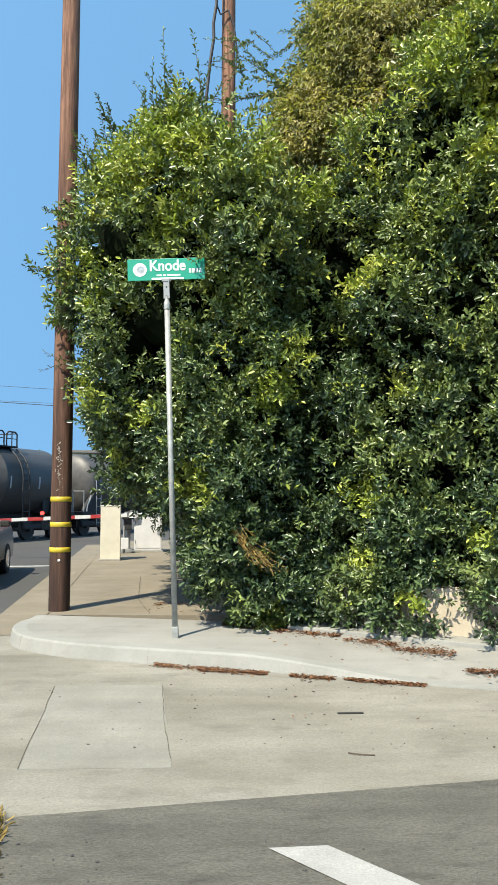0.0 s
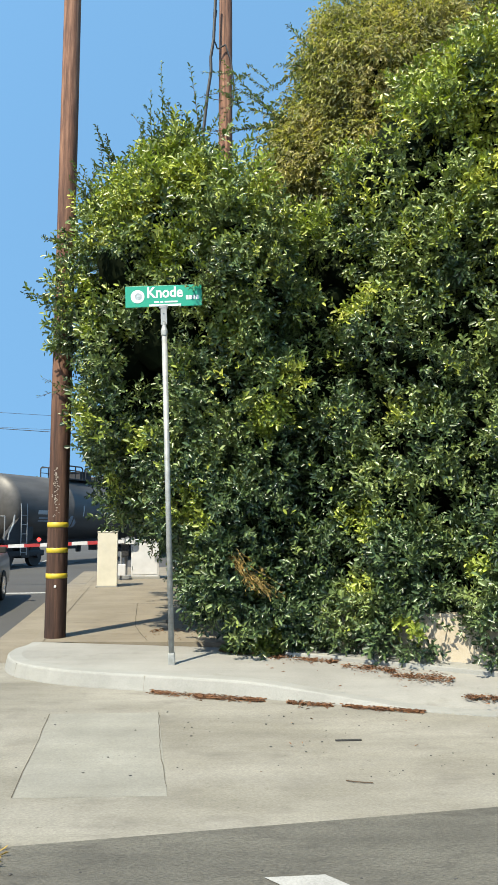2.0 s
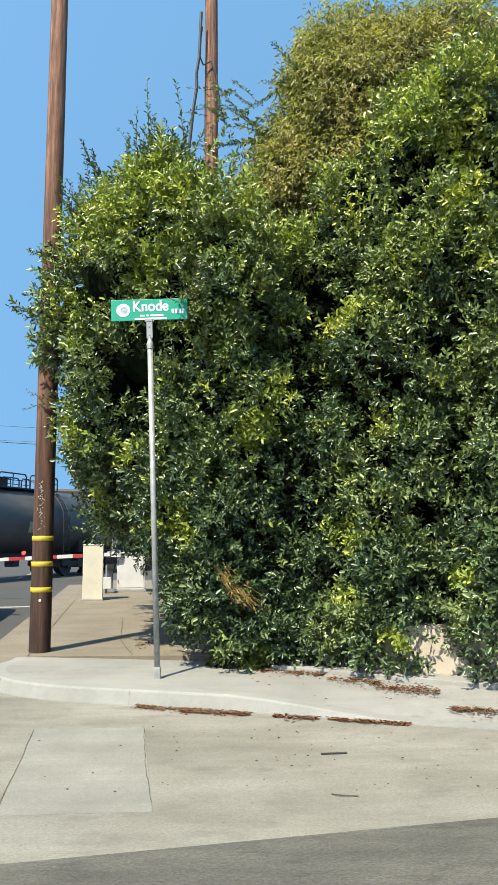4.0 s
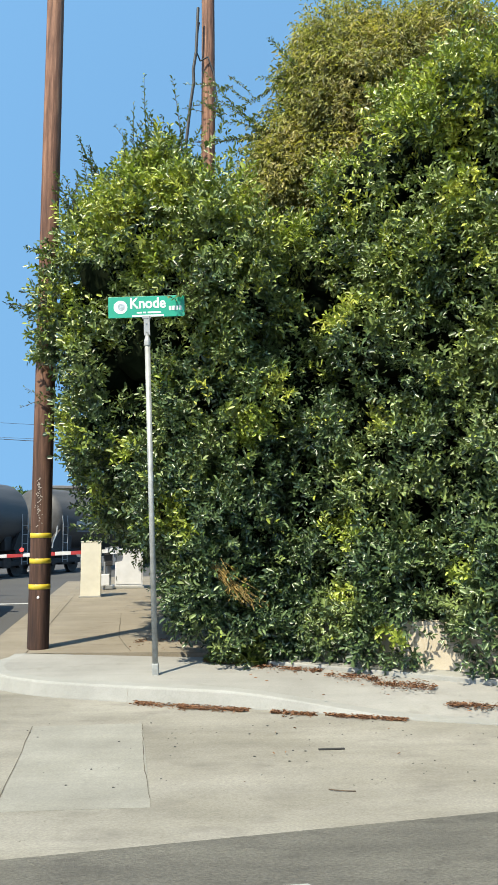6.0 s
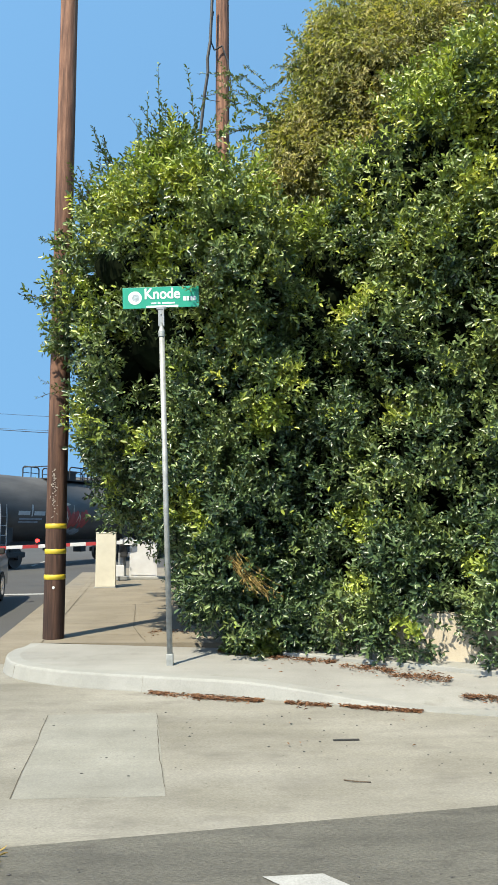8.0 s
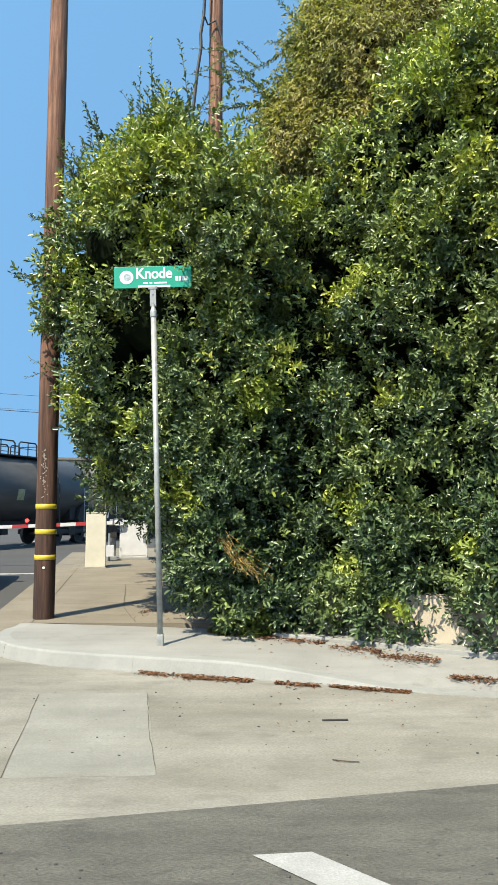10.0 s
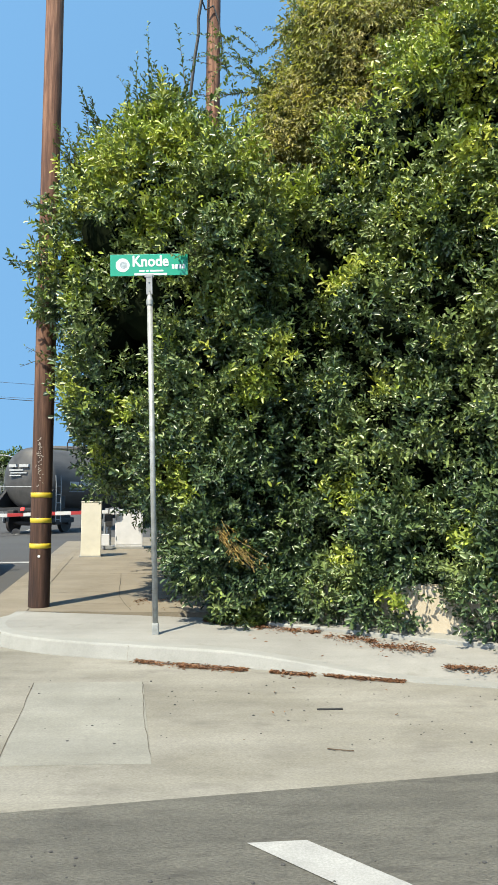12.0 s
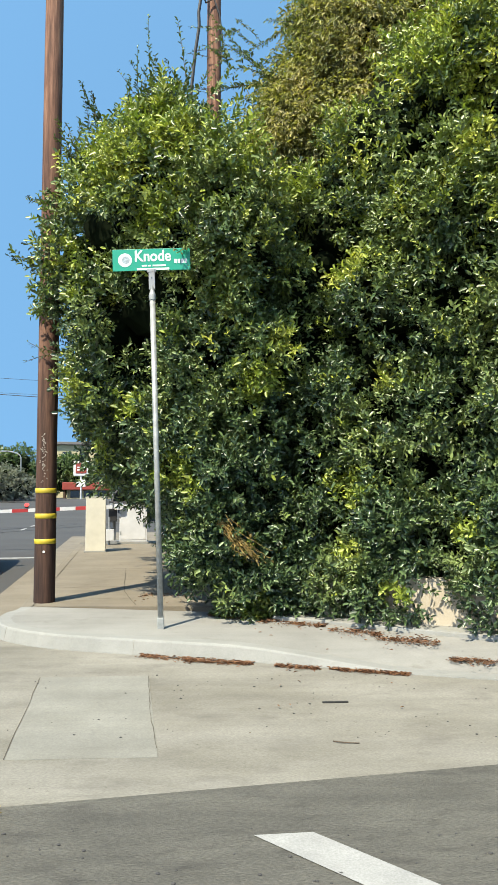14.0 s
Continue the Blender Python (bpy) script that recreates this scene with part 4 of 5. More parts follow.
litter("leaf_litter_shade", "brown fallen leaves on the pavement in the hedge's shade", [(-1.3, 10.1, -0.5, 10.0, 0.45, 0.15), (-1.2, 11.2, -0.7, 11.3, 0.5, 0.15)], 230, gen)
litter("leaf_litter_scattered", "single fallen leaves scattered on the concrete", [(0.2, 7.6, 1.6, 7.0, 0.5, 0.135)], 14, gen)
litter("leaf_litter_gutter_single", "single fallen leaves on the worn concrete", [(-0.2, 5.6, 2.0, 5.2, 0.9, 0.006)], 5, gen)
weed = thing("weed", pose(0, 0, 0), "bright green weed at the foot of the hedge", "weed")
wspots = [(HEDGE_C.x + FACE.x * u + 0.02, HEDGE_C.y + FACE.y * u - 0.2, 0.2 + 0.03 * k, 0.1 + 0.03 * (k % 2)) for k, u in enumerate((0.2, 0.34, 0.48, 0.62))]
tagged(part("inner_mass", core(bmesh.new(), [(x, y + 0.36, z - 0.02, 0.4) for x, y, z, r in wspots], 0.24), INNER_SHADE, weed), kind="stuff")
crown(weed, "leaves", LEAF_WEED, wspots, gen, 260, 6, 0.065, "bright green leaves", 0.5, spread=0.08, shell=0.06)
bits = thing("rubber_strip", pose(0.75, 5.51, 0.006, 0, 0, 3), "black flat strip lying on the concrete", "debris")
part("strip", box(bmesh.new(), -0.095, 0.1, -0.014, 0.012, 0, 0.008, 0.003), RUBBER, bits)
tw = thing("fallen_twig", pose(0.69, 4.63, 0.01), "thin brown twig lying on the concrete", "debris")
part("stem", pipe(bmesh.new(), [(-0.07, 0.03, 0), (-0.03, 0.0, 0.004), (0.03, -0.01, 0.002), (0.09, -0.012, 0)], 0.0035, 6), BARK, tw)

# dry weeds at the edge of the old asphalt
wb, wa, wu, wlen = [], [], [], []
for k in range(520):
    f = gen.random()
    wb.append((-1.27 + 0.16 * f + gen.normal() * 0.025, 3.74 - 0.62 * f + gen.normal() * 0.03, 0.004))
    wa.append(unit(np.array([gen.normal() * 0.6, gen.normal() * 0.6, 0.55])))
    wu.append(unit(gen.normal(size=3)))
    wlen.append(gen.uniform(0.02, 0.075))
wlen = np.array(wlen)
me = leaf_mesh("dry_weeds", np.array(wb), np.array(wa), np.array(wu), wlen, wlen * 0.13)
me.materials.append(LEAF_DRY)
tagged(new("dry_weeds", me), "dry yellow weeds along the asphalt's edge", "weeds", kind="stuff")

# ---- loose stones on the asphalt and the gutter ----
def loose_stones(name, label, count, x0, x1, y0, y1, z, seed):
    r = random.Random(seed)
    bm = bmesh.new()
    for _ in range(count):
        s = r.choice((0.004, 0.005, 0.006, 0.009))
        c = Vector((r.uniform(x0, x1), r.uniform(y0, y1), z + s * 0.3))
        for v in bmesh.ops.create_icosphere(bm, subdivisions=1, radius=s)["verts"]:
            v.co = Vector((v.co.x * r.uniform(0.8, 1.6), v.co.y, v.co.z * 0.6)) + c
    return tagged(mesh_object(name, bm, ASPHALT_FAR), label, "stones", kind="stuff")


loose_stones("loose_stones_asphalt", "small dark stones loose on the asphalt", 240, -1.6, 2.4, 2.4, 3.5, 0.009, 61)
loose_stones("loose_stones_gutter", "small dark crumbs on the worn concrete", 90, -1.8, 2.2, 4.7, 6.5, 0.004, 62)

# ---- boxes and crossing gate on the far walk ----
cab = thing("utility_cabinet", pose(-3.36, 17.7, 0.148, 0, 0, 8), "narrow cream utility cabinet on the pavement", "cabinet")
part("body", box(bmesh.new(), -0.235, 0.235, -0.2, 0.2, 0.03, 1.3, 0.012), CREAM_BOX, cab)
part("plinth", box(bmesh.new(), -0.27, 0.25, -0.23, 0.23, 0, 0.03, 0.005), CONCRETE_NEW, cab, "concrete plinth")
part("lid", box(bmesh.new(), -0.243, 0.243, -0.208, 0.208, 1.3, 1.325, 0.008), CREAM_BOX, cab)

cb = thing("signal_cabinet", pose(-2.82, 20.6, 0.148, 0, 0, 8), "white steel signal cabinet beside the hedge", "cabinet")
part("body", box(bmesh.new(), -0.42, 0.34, -0.3, 0.3, 0.06, 1.03, 0.015), WHITE_METAL, cb)
part("lock_box", box(bmesh.new(), 0.22, 0.29, -0.335, -0.312, 0.5, 0.66, 0.006), GREY_METAL, cb, "grey lock box")
for z in (0.3, 0.82):
    part("hinge", tube(bmesh.new(), (-0.385, -0.318, z - 0.05), (-0.385, -0.318, z + 0.05), 0.012, 0.012, 8), GREY_METAL, cb)
part("roof", box(bmesh.new(), -0.46, 0.38, -0.34, 0.34, 1.03, 1.08, 0.012), WHITE_METAL, cb)
part("plinth", box(bmesh.new(), -0.46, 0.38, -0.34, 0.34, 0, 0.06, 0.008), CONCRETE_NEW, cb)
part("door", box(bmesh.new(), -0.38, 0.3, -0.312, -0.3, 0.12, 0.98, 0.004), WHITE_METAL, cb)
sb = thing("junction_box", pose(-3.42, 19.9, 0.148, 0, 0, 8), "small white junction box on a post", "box")
part("post", tube(bmesh.new(), (0, 0.05, 0), (0, 0.05, 0.75), 0.03), GREY_METAL, sb)
part("box", box(bmesh.new(), -0.13, 0.13, -0.1, 0.06, 0.12, 0.42, 0.012), WHITE_METAL, sb)

gate = thing("crossing_gate", pose(-3.42, 20.46, 0.148, 0, 0, 8.4), "lowered red and white railway crossing gate", "crossing gate")
part("mast", tube(bmesh.new(), (0, 0, 0), (0, 0, 1.12), 0.09, 0.09, 16), GREY_METAL, gate)
part("base", box(bmesh.new(), -0.2, 0.2, -0.2, 0.2, 0, 0.09, 0.01), GREY_METAL, gate)
part("drive_box", box(bmesh.new(), -0.1, 0.12, -0.28, -0.06, 0.62, 1.02, 0.02), FRAME_BLACK, gate)
part("counterweight", box(bmesh.new(), 0.0, 0.3, -0.36, -0.3, 0.96, 1.16, 0.08), WHITE_METAL, gate, "white rounded counterweight")
arm = part("arm", bmesh.new(), WHITE_METAL, gate)
for k in range(17):
    x1 = -0.16 - 0.417 * k if k else 0.0
    long = 0.417 if k else 0.16 + 0.417
    zc = 1.03 + 0.038 * (x1 + 0.05)
    h = 0.05 - 0.0008 * k
    bm = box(bmesh.new(), -long, 0.0, -0.02, 0.02, -h, h, 0.004)
    for v in bm.verts:
        v.co = Vector((v.co.x + x1, v.co.y - 0.38, v.co.z + zc + 0.038 * (v.co.x + 0.0)))
    part("stripe", bm, RED_PAINT if k % 2 else WHITE_METAL, arm, "red band" if k % 2 else "white band")
for x in (-2.28, -4.78):
    zc = 1.03 + 0.038 * (x + 0.05)
    lamp = part("warning_lamp", box(bmesh.new(), x - 0.05, x + 0.05, -0.42, -0.34, zc + 0.06, zc + 0.12, 0.01), FRAME_BLACK, arm)
    part("lens", tube(bmesh.new(), (x, -0.44, zc + 0.15), (x, -0.32, zc + 0.15), 0.048, 0.048, 16), RED_GLOW, lamp, "lit red lens")

for k in range(6):
    p = HEDGE_C + ST * (12.6 + 0.3 * k) + SR * (0.3 + 0.03 * k)
    fb = thing("fence_board", pose(p.x, p.y, 0.148, 0, 0, 8), "weathered beige fence board beside the pavement", "fence board", "boards of the fence")
    part("board", box(bmesh.new(), -0.05, 0.05, -0.012, 0.012, 0, 1.1 + 0.03 * (k % 3), 0.004), STUCCO, fb)


# ---- tank cars ----
def tank_car():
    t = thing("tank_car", pose(0, 0, 0), "black railway tank car with top railings and stencils", "rail car", "cars of the passing train")
    r, zc, half = 1.36, 2.38, 5.6
    prof = [(0.02, -half - 0.5)]
    for k in range(1, 9):
        a = k / 8 * math.pi / 2
        prof.append((r * math.sin(a), -half - 0.5 * math.cos(a)))
    prof += [(r, -2.2), (r + 0.012, -2.19), (r + 0.012, -2.11), (r, -2.1), (r, 2.1), (r + 0.012, 2.11), (r + 0.012, 2.19), (r, 2.2)]
    prof += [(q, -h) for q, h in reversed(prof[:9])]
    bm = lathe(bmesh.new(), prof, "X", 48)
    for v in bm.verts:
        v.co.z += zc
    part("tank", bm, TANK_BLACK, t, "dusty black welded tank", True)
    part("sill", box(bmesh.new(), -6.6, 6.6, -0.28, 0.28, 0.78, 1.12, 0.02), FRAME_BLACK, t)
    for e in (-1, 1):
        bm = box(bmesh.new(), e * 5.75 - 0.75, e * 5.75 + 0.75, -1.3, 1.3, 0.95, 1.1, 0.02)
        part("end_platform", bm, FRAME_BLACK, t)
        bm = box(bmesh.new(), e * 4.8 - 0.2, e * 4.8 + 0.2, -1.12, 1.12, 1.05, 1.62, 0.05)
        part("saddle", bm, FRAME_BLACK, t)
        part("coupler", box(bmesh.new(), min(e * 6.5, e * 6.9), max(e * 6.5, e * 6.9), -0.16, 0.16, 0.74, 1.02, 0.05), WHEEL_STEEL, t)
        for y in (-1.38, 1.38):
            bm = bmesh.new()
            for x in (e * 5.3, e * 5.65):
                pipe(bm, [(x, y, 0.5), (x, y, 2.1), (x, y * 0.97, 2.5)], 0.022, 6)
            for k in range(5):
                pipe(bm, [(e * 5.3, y, 0.6 + 0.36 * k), (e * 5.65, y, 0.6 + 0.36 * k)], 0.016, 6)
            part("ladder", bm, GREY_METAL, t, "pale grab irons and ladder")
            x0, x1 = sorted((y * 0.8, y * 0.93))
            bm = bmesh.new()
            tri = [(e * 4.9, 1.08), (e * 6.45, 1.08), (e * 6.3, 1.35), (e * 5.65, 1.95), (e * 5.2, 1.7)]
            sides = [[bm.verts.new((px, yy, pz)) for px, pz in tri] for yy in (x0, x1)]
            for i in range(5):
                bm.faces.new((sides[0][i], sides[0][(i + 1) % 5], sides[1][(i + 1) % 5], sides[1][i]))
            bm.faces.new(sides[0])
            bm.faces.new(sides[1])
            bmesh.ops.recalc_face_normals(bm, faces=bm.faces)
            part("end_brace", bm, FRAME_BLACK, t)
        for y in (-1.3, 1.3):
            bm = pipe(bmesh.new(), [(e * 6.3, y, 1.1), (e * 6.25, y, 1.35), (e * 6.02, y, 1.7), (e * 5.95, y, 2.05)], 0.035, 7)
            part("handrail", bm, GREY_METAL, t, "curved pale handrail")
        bm = bmesh.new()
        pipe(bm, [(e * 6.45, -1.25, 1.1), (e * 6.45, -1.25, 2.0), (e * 6.45, 1.25, 2.0), (e * 6.45, 1.25, 1.1)], 0.022, 6)
        part("end_rail", bm, GREY_METAL, t)
        part("brake_wheel", lathe(bmesh.new(), [(0.2, e * 6.47), (0.24, e * 6.48), (0.24, e * 6.5), (0.2, e * 6.51)], "X", 18), FRAME_BLACK, t)
        truck = part("truck", box(bmesh.new(), e * 4.9 - 1.25, e * 4.9 + 1.25, -0.98, -0.86, 0.42, 0.66, 0.06), FRAME_BLACK, t)
        part("side_frame", box(bmesh.new(), e * 4.9 - 1.25, e * 4.9 + 1.25, 0.86, 0.98, 0.42, 0.66, 0.06), FRAME_BLACK, truck)
        part("bolster", box(bmesh.new(), e * 4.9 - 0.24, e * 4.9 + 0.24, -1.02, 1.02, 0.36, 0.76, 0.05), WHEEL_STEEL, truck, "rusty bolster and springs")
        for dx in (-0.85, 0.85):
            for y in (-0.76, 0.76):
                s = 1 if y > 0 else -1
                bm = lathe(bmesh.new(), [(0.1, s * 0.82), (0.36, s * 0.8), (0.42, s * 0.81), (0.42, s * 0.7), (0.45, s * 0.68), (0.45, s * 0.65), (0.1, s * 0.66)], "Y", 24)
                for v in bm.verts:
                    v.co += Vector((e * 4.9 + dx, 0, 0.43))
                part("wheel", bm, WHEEL_STEEL, truck, "rusty steel wheel")
            bm = tube(bmesh.new(), (e * 4.9 + dx, -1.0, 0.43), (e * 4.9 + dx, 1.0, 0.43), 0.1, 0.1, 12)
            part("axle", bm, WHEEL_STEEL, truck)
    # walkway, railing and valve housing on top
    top = zc + r
    part("walkway", box(bmesh.new(), -1.9, 3.4, -0.75, 0.75, top - 0.06, top, 0.01), FRAME_BLACK, t)
    bm = bmesh.new()
    for y in (-0.74, 0.74):
        for x0, x1 in ((-1.85, -0.75), (-0.5, 1.2), (1.45, 2.6), (2.75, 3.35)):
            pipe(bm, [(x0, y, top), (x0, y, top + 0.46), (x0 + 0.1, y, top + 0.55), (x1 - 0.1, y, top + 0.55), (x1, y, top + 0.46), (x1, y, top)], 0.03, 7)
            pipe(bm, [((x0 + x1) / 2, y, top), ((x0 + x1) / 2, y, top + 0.55)], 0.022, 6)
            pipe(bm, [(x0, y, top + 0.28), (x1, y, top + 0.28)], 0.016, 6)
    for x in (-1.85, 3.35):
        pipe(bm, [(x, -0.74, top + 0.5), (x, 0.74, top + 0.5)], 0.024, 6)
    part("railing", bm, FRAME_BLACK, t, "black pipe railing")
    bm = box(bmesh.new(), -0.46, 0.46, -0.4, 0.4, top - 0.02, top + 0.34, 0.03)
    box(bm, -0.5, 0.5, -0.44, 0.44, top + 0.34, top + 0.4, 0.015)
    part("valve_housing", bm, FRAME_BLACK, t, "boxy valve housing with a lid")
    # a ladder that follows the tank's side down from the walkway
    for y in (-1, 1):
        bm = bmesh.new()
        for x in (2.95, 3.35):
            arc = [(x, y * (r + 0.07) * math.cos(radians(a)), zc + (r + 0.07) * math.sin(radians(a))) for a in range(60, -11, -10)]
            pipe(bm, arc + [(x, y * (r + 0.07), 0.75)], 0.028, 6)
        for a in range(50, -1, -10):
            pipe(bm, [(x, y * (r + 0.07) * math.cos(radians(a)), zc + (r + 0.07) * math.sin(radians(a))) for x in (2.95, 3.35)], 0.018, 6)
        for k in range(5):
            pipe(bm, [(x, y * (r + 0.07), 0.85 + 0.3 * k) for x in (2.95, 3.35)], 0.018, 6)
        part("side_ladder", bm, FRAME_BLACK, t, "black ladder over the tank's side")
    # brake gear, pipes and fittings under the tank
    bm = bmesh.new()
    box(bm, -1.6, -0.7, -0.5, -0.2, 0.62, 0.98, 0.05)
    box(bm, 0.9, 1.3, -0.45, 0.0, 0.5, 0.9, 0.04)
    pipe(bm, [(-4.0, -0.6, 0.85), (-0.8, -0.6, 0.8), (2.6, -0.6, 0.8), (4.2, -0.6, 0.9)], 0.03, 6)
    part("brake_gear", bm, FRAME_BLACK, t, "black brake cylinder and rods")
    part("outlet", tube(bmesh.new(), (0.1, 0, 0.45), (0.1, 0, 1.05), 0.12, 0.16, 12), FRAME_BLACK, t, "bottom outlet valve")
    return t


def on_tank(parent, name, x0, x1, a0, a1, mat, label, lift=0.006):
    """A patch of paint or plate that follows the tank's near side; a: degrees above the middle."""
    bm = bmesh.new()
    cols = []
    for i in range(9):
        x = x0 + (x1 - x0) * i / 8
        cols.append([bm.verts.new((x, -(1.36 + lift) * math.cos(radians(a)), 2.38 + (1.36 + lift) * math.sin(radians(a)))) for a in (a0 + (a1 - a0) * k / 4 for k in range(5))])
    for ca, cb2 in zip(cols, cols[1:]):
        for k in range(4):
            bm.faces.new((ca[k], cb2[k], cb2[k + 1], ca[k + 1]))
    return part(name, bm, mat, parent, label)


TRACK_MID = TRACK0 - TN * 0.72
CAR_LEN = 13.7
cars = [tank_car()]
for k in range(4):
    cars.append(copy_thing(cars[0], pose(0, 0, 0)))
for k, c in enumerate(cars):
    # stencilled reporting marks become bars
    for j in range(2):
        on_tank(c, "stencil", -4.6 + 0.95 * j, -4.6 + 0.95 * j + 0.7, -12, -5, STENCIL, "pale stencilled bars")
    on_tank(c, "stencil", -4.5, -3.1, -20, -17, SPRAY_BLUE, "faded stencilled bar")
    on_tank(c, "stencil", -4.5, -3.3, -25, -22.5, SPRAY_BLUE, "faded stencilled bar")
    on_tank(c, "placard", 0.72, 1.14, -21, -2, PLACARD, "dull yellowish square placard")
    for x in ((-1.5, 0.4, 2.3, 4.0) if k == 1 else (-3.8, 1.9)):
        on_tank(c, "reflector", x, x + 0.08, -14, 6, STENCIL, "narrow white reflector")


def spray(parent, name, x0, x1, a0, a1, mat, label, lift, seed, sway=0.0):
    """Sprayed paint with a ragged outline on the tank's near side."""
    bm = bmesh.new()
    cols = []
    n = 12
    for i in range(n + 1):
        f = i / n
        swell = (1 - abs(2 * f - 1) ** 3) * (0.8 + 0.5 * noise.noise(Vector((f * 3.1, seed, 0))))
        mid = (a0 + a1) / 2 + 0.16 * (a1 - a0) * noise.noise(Vector((f * 2.3, seed + 5.5, 1)))
        half = (a1 - a0) / 2 * max(0.05, swell)
        col = []
        for k in range(7):
            a = mid + half * (k / 3 - 1)
            x = x0 + (x1 - x0) * f + sway * math.sin(a * 0.13 + seed)
            col.append(bm.verts.new((x, -(1.36 + lift) * math.cos(radians(a)), 2.38 + (1.36 + lift) * math.sin(radians(a)))))
        cols.append(col)
    for ca, cb2 in zip(cols, cols[1:]):
        for k in range(6):
            bm.faces.new((ca[k], cb2[k], cb2[k + 1], ca[k + 1]))
    return part(name, bm, mat, parent, label)


gr = random.Random(9)
spray(cars[3], "graffiti", -2.35, -1.75, -40, 2, SPRAY_YELLOW, "yellow spray-painted letter", 0.004, 1.3, 0.08)
for j in range(3):
    spray(cars[3], "graffiti", -1.95 + 0.68 * j, -1.15 + 0.68 * j, -44 + gr.uniform(-3, 5), 10 + gr.uniform(-6, 4), SPRAY_RED, "red spray-painted letter", 0.006 + 0.001 * j, 2.2 + j, 0.06)
    spray(cars[3], "graffiti_underpaint", -2.3 + 0.7 * j, -1.5 + 0.7 * j, -54 + gr.uniform(-3, 3), -34, SPRAY_BLUE, "faded pale spray paint", 0.002 + 0.0005 * j, 7.1 + j)
for j in range(7):
    x = -1.8 + 0.28 * j + gr.uniform(-0.05, 0.05)
    a = gr.uniform(-34, -8)
    spray(cars[3], "graffiti_stroke", x, x + 0.06, a, a + gr.uniform(14, 26), SPRAY_PALE, "pale spray stroke", 0.011, 3.7 * j, 0.07)
spray(cars[3], "graffiti_stroke", -1.85, -1.2, 6, 12, SPRAY_PALE, "pale spray stroke", 0.011, 4.4)
spray(cars[3], "graffiti_stroke", -2.2, -1.9, -24, -19, SPRAY_RED, "red spray stroke", 0.011, 8.4)
for j in range(2):
    spray(cars[1], "graffiti", -3.3 + 0.6 * j, -2.5 + 0.6 * j, -42, -12, SPRAY_BLUE, "faded blue grey spray paint", 0.004 + 0.002 * j, 5.3 + j, 0.1)
# marks on the rear head of the last car
head = cars[4]
for y0, y1, z0, z1 in ((-0.28, 0.2, 2.85, 2.98), (0.35, 0.75, 2.85, 2.98), (0.0, 0.7, 2.7, 2.76), (-0.2, 0.65, 2.58, 2.63), (0.1, 0.7, 2.47, 2.52)):
    part("stencil", box(bmesh.new(), -6.16, -5.9, y0, y1, z0, z1), STENCIL, head, "white stencilled bar on the end")


# ---- waiting car ----
def profile_solid(bm, pts, y0, y1, inset=0.0, from_z=9.0):
    """A side outline (x, z) swept across the width; points above from_z lean in."""
    sides = []
    for y, s in ((y0, 1), (y1, -1)):
        sides.append([bm.verts.new((x, y + s * (inset * max(0.0, z - from_z)), z)) for x, z in pts])
    n = len(pts)
    for i in range(n):
        bm.faces.new((sides[0][i], sides[0][(i + 1) % n], sides[1][(i + 1) % n], sides[1][i]))
    bm.faces.new(list(reversed(sides[0])))
    bm.faces.new(sides[1])
    bmesh.ops.recalc_face_normals(bm, faces=bm.faces)
    return bm


cp = Vector((-5.33, 16.75, 0)) - SR * 0.95 - ST * 2.2
auto = thing("car", pose(cp.x, cp.y, 0.0, 0, 0, 98.4), "silver grey car waiting before the crossing", "car")
bm = profile_solid(bmesh.new(), [(-2.2, 0.35), (-2.25, 0.8), (-2.1, 1.12), (-0.9, 1.18), (0.95, 1.16), (1.75, 1.08), (2.1, 0.93), (2.2, 0.62), (2.15, 0.28), (-2.1, 0.28)], -0.88, 0.88)
bmesh.ops.bevel(bm, geom=bm.edges[:], offset=0.06, segments=3, affect="EDGES")
part("body", bm, CAR_PAINT, auto, smooth=True)
bm = profile_solid(bmesh.new(), [(-1.9, 1.14), (-1.3, 1.54), (-0.6, 1.63), (0.2, 1.6), (1.05, 1.14)], -0.8, 0.8, 0.35, 1.14)
bmesh.ops.bevel(bm, geom=bm.edges[:], offset=0.05, segments=3, affect="EDGES")
part("cabin_glass", bm, CAR_GLASS, auto, smooth=True)
bm = profile_solid(bmesh.new(), [(-1.35, 1.55), (-0.6, 1.645), (0.2, 1.615), (0.3, 1.57), (-1.3, 1.51)], -0.64, 0.64)
part("roof", bm, CAR_PAINT, auto)
for x in (-1.35, 1.38):
    for y in (-0.8, 0.8):
        s = 1 if y > 0 else -1
        wm = pose(x, y, 0.33)
        bm = lathe(bmesh.new(), [(0.2, -0.1), (0.31, -0.1), (0.33, -0.06), (0.33, 0.06), (0.31, 0.1), (0.2, 0.1)], "Y", 28)
        for v in bm.verts:
            v.co = wm @ v.co
        wheel = part("wheel", bm, RUBBER, auto, "black tyre")
        bm = lathe(bmesh.new(), [(0.02, s * 0.1), (0.08, s * 0.112), (0.2, s * 0.1), (0.2, s * 0.04)], "Y", 20)
        for v in bm.verts:
            v.co = wm @ v.co
        part("rim", bm, CHROME, wheel, "bright alloy rim")
for y in (-0.66, 0.66):
    part("headlight", box(bmesh.new(), 1.93, 2.16, y - 0.2, y + 0.2, 0.76, 0.93, 0.05), CHROME, auto, "clear headlight")
    part("mirror", box(bmesh.new(), 0.55, 0.68, y * 1.45 - 0.1, y * 1.45 + 0.1, 1.04, 1.17, 0.03), RUBBER, auto)

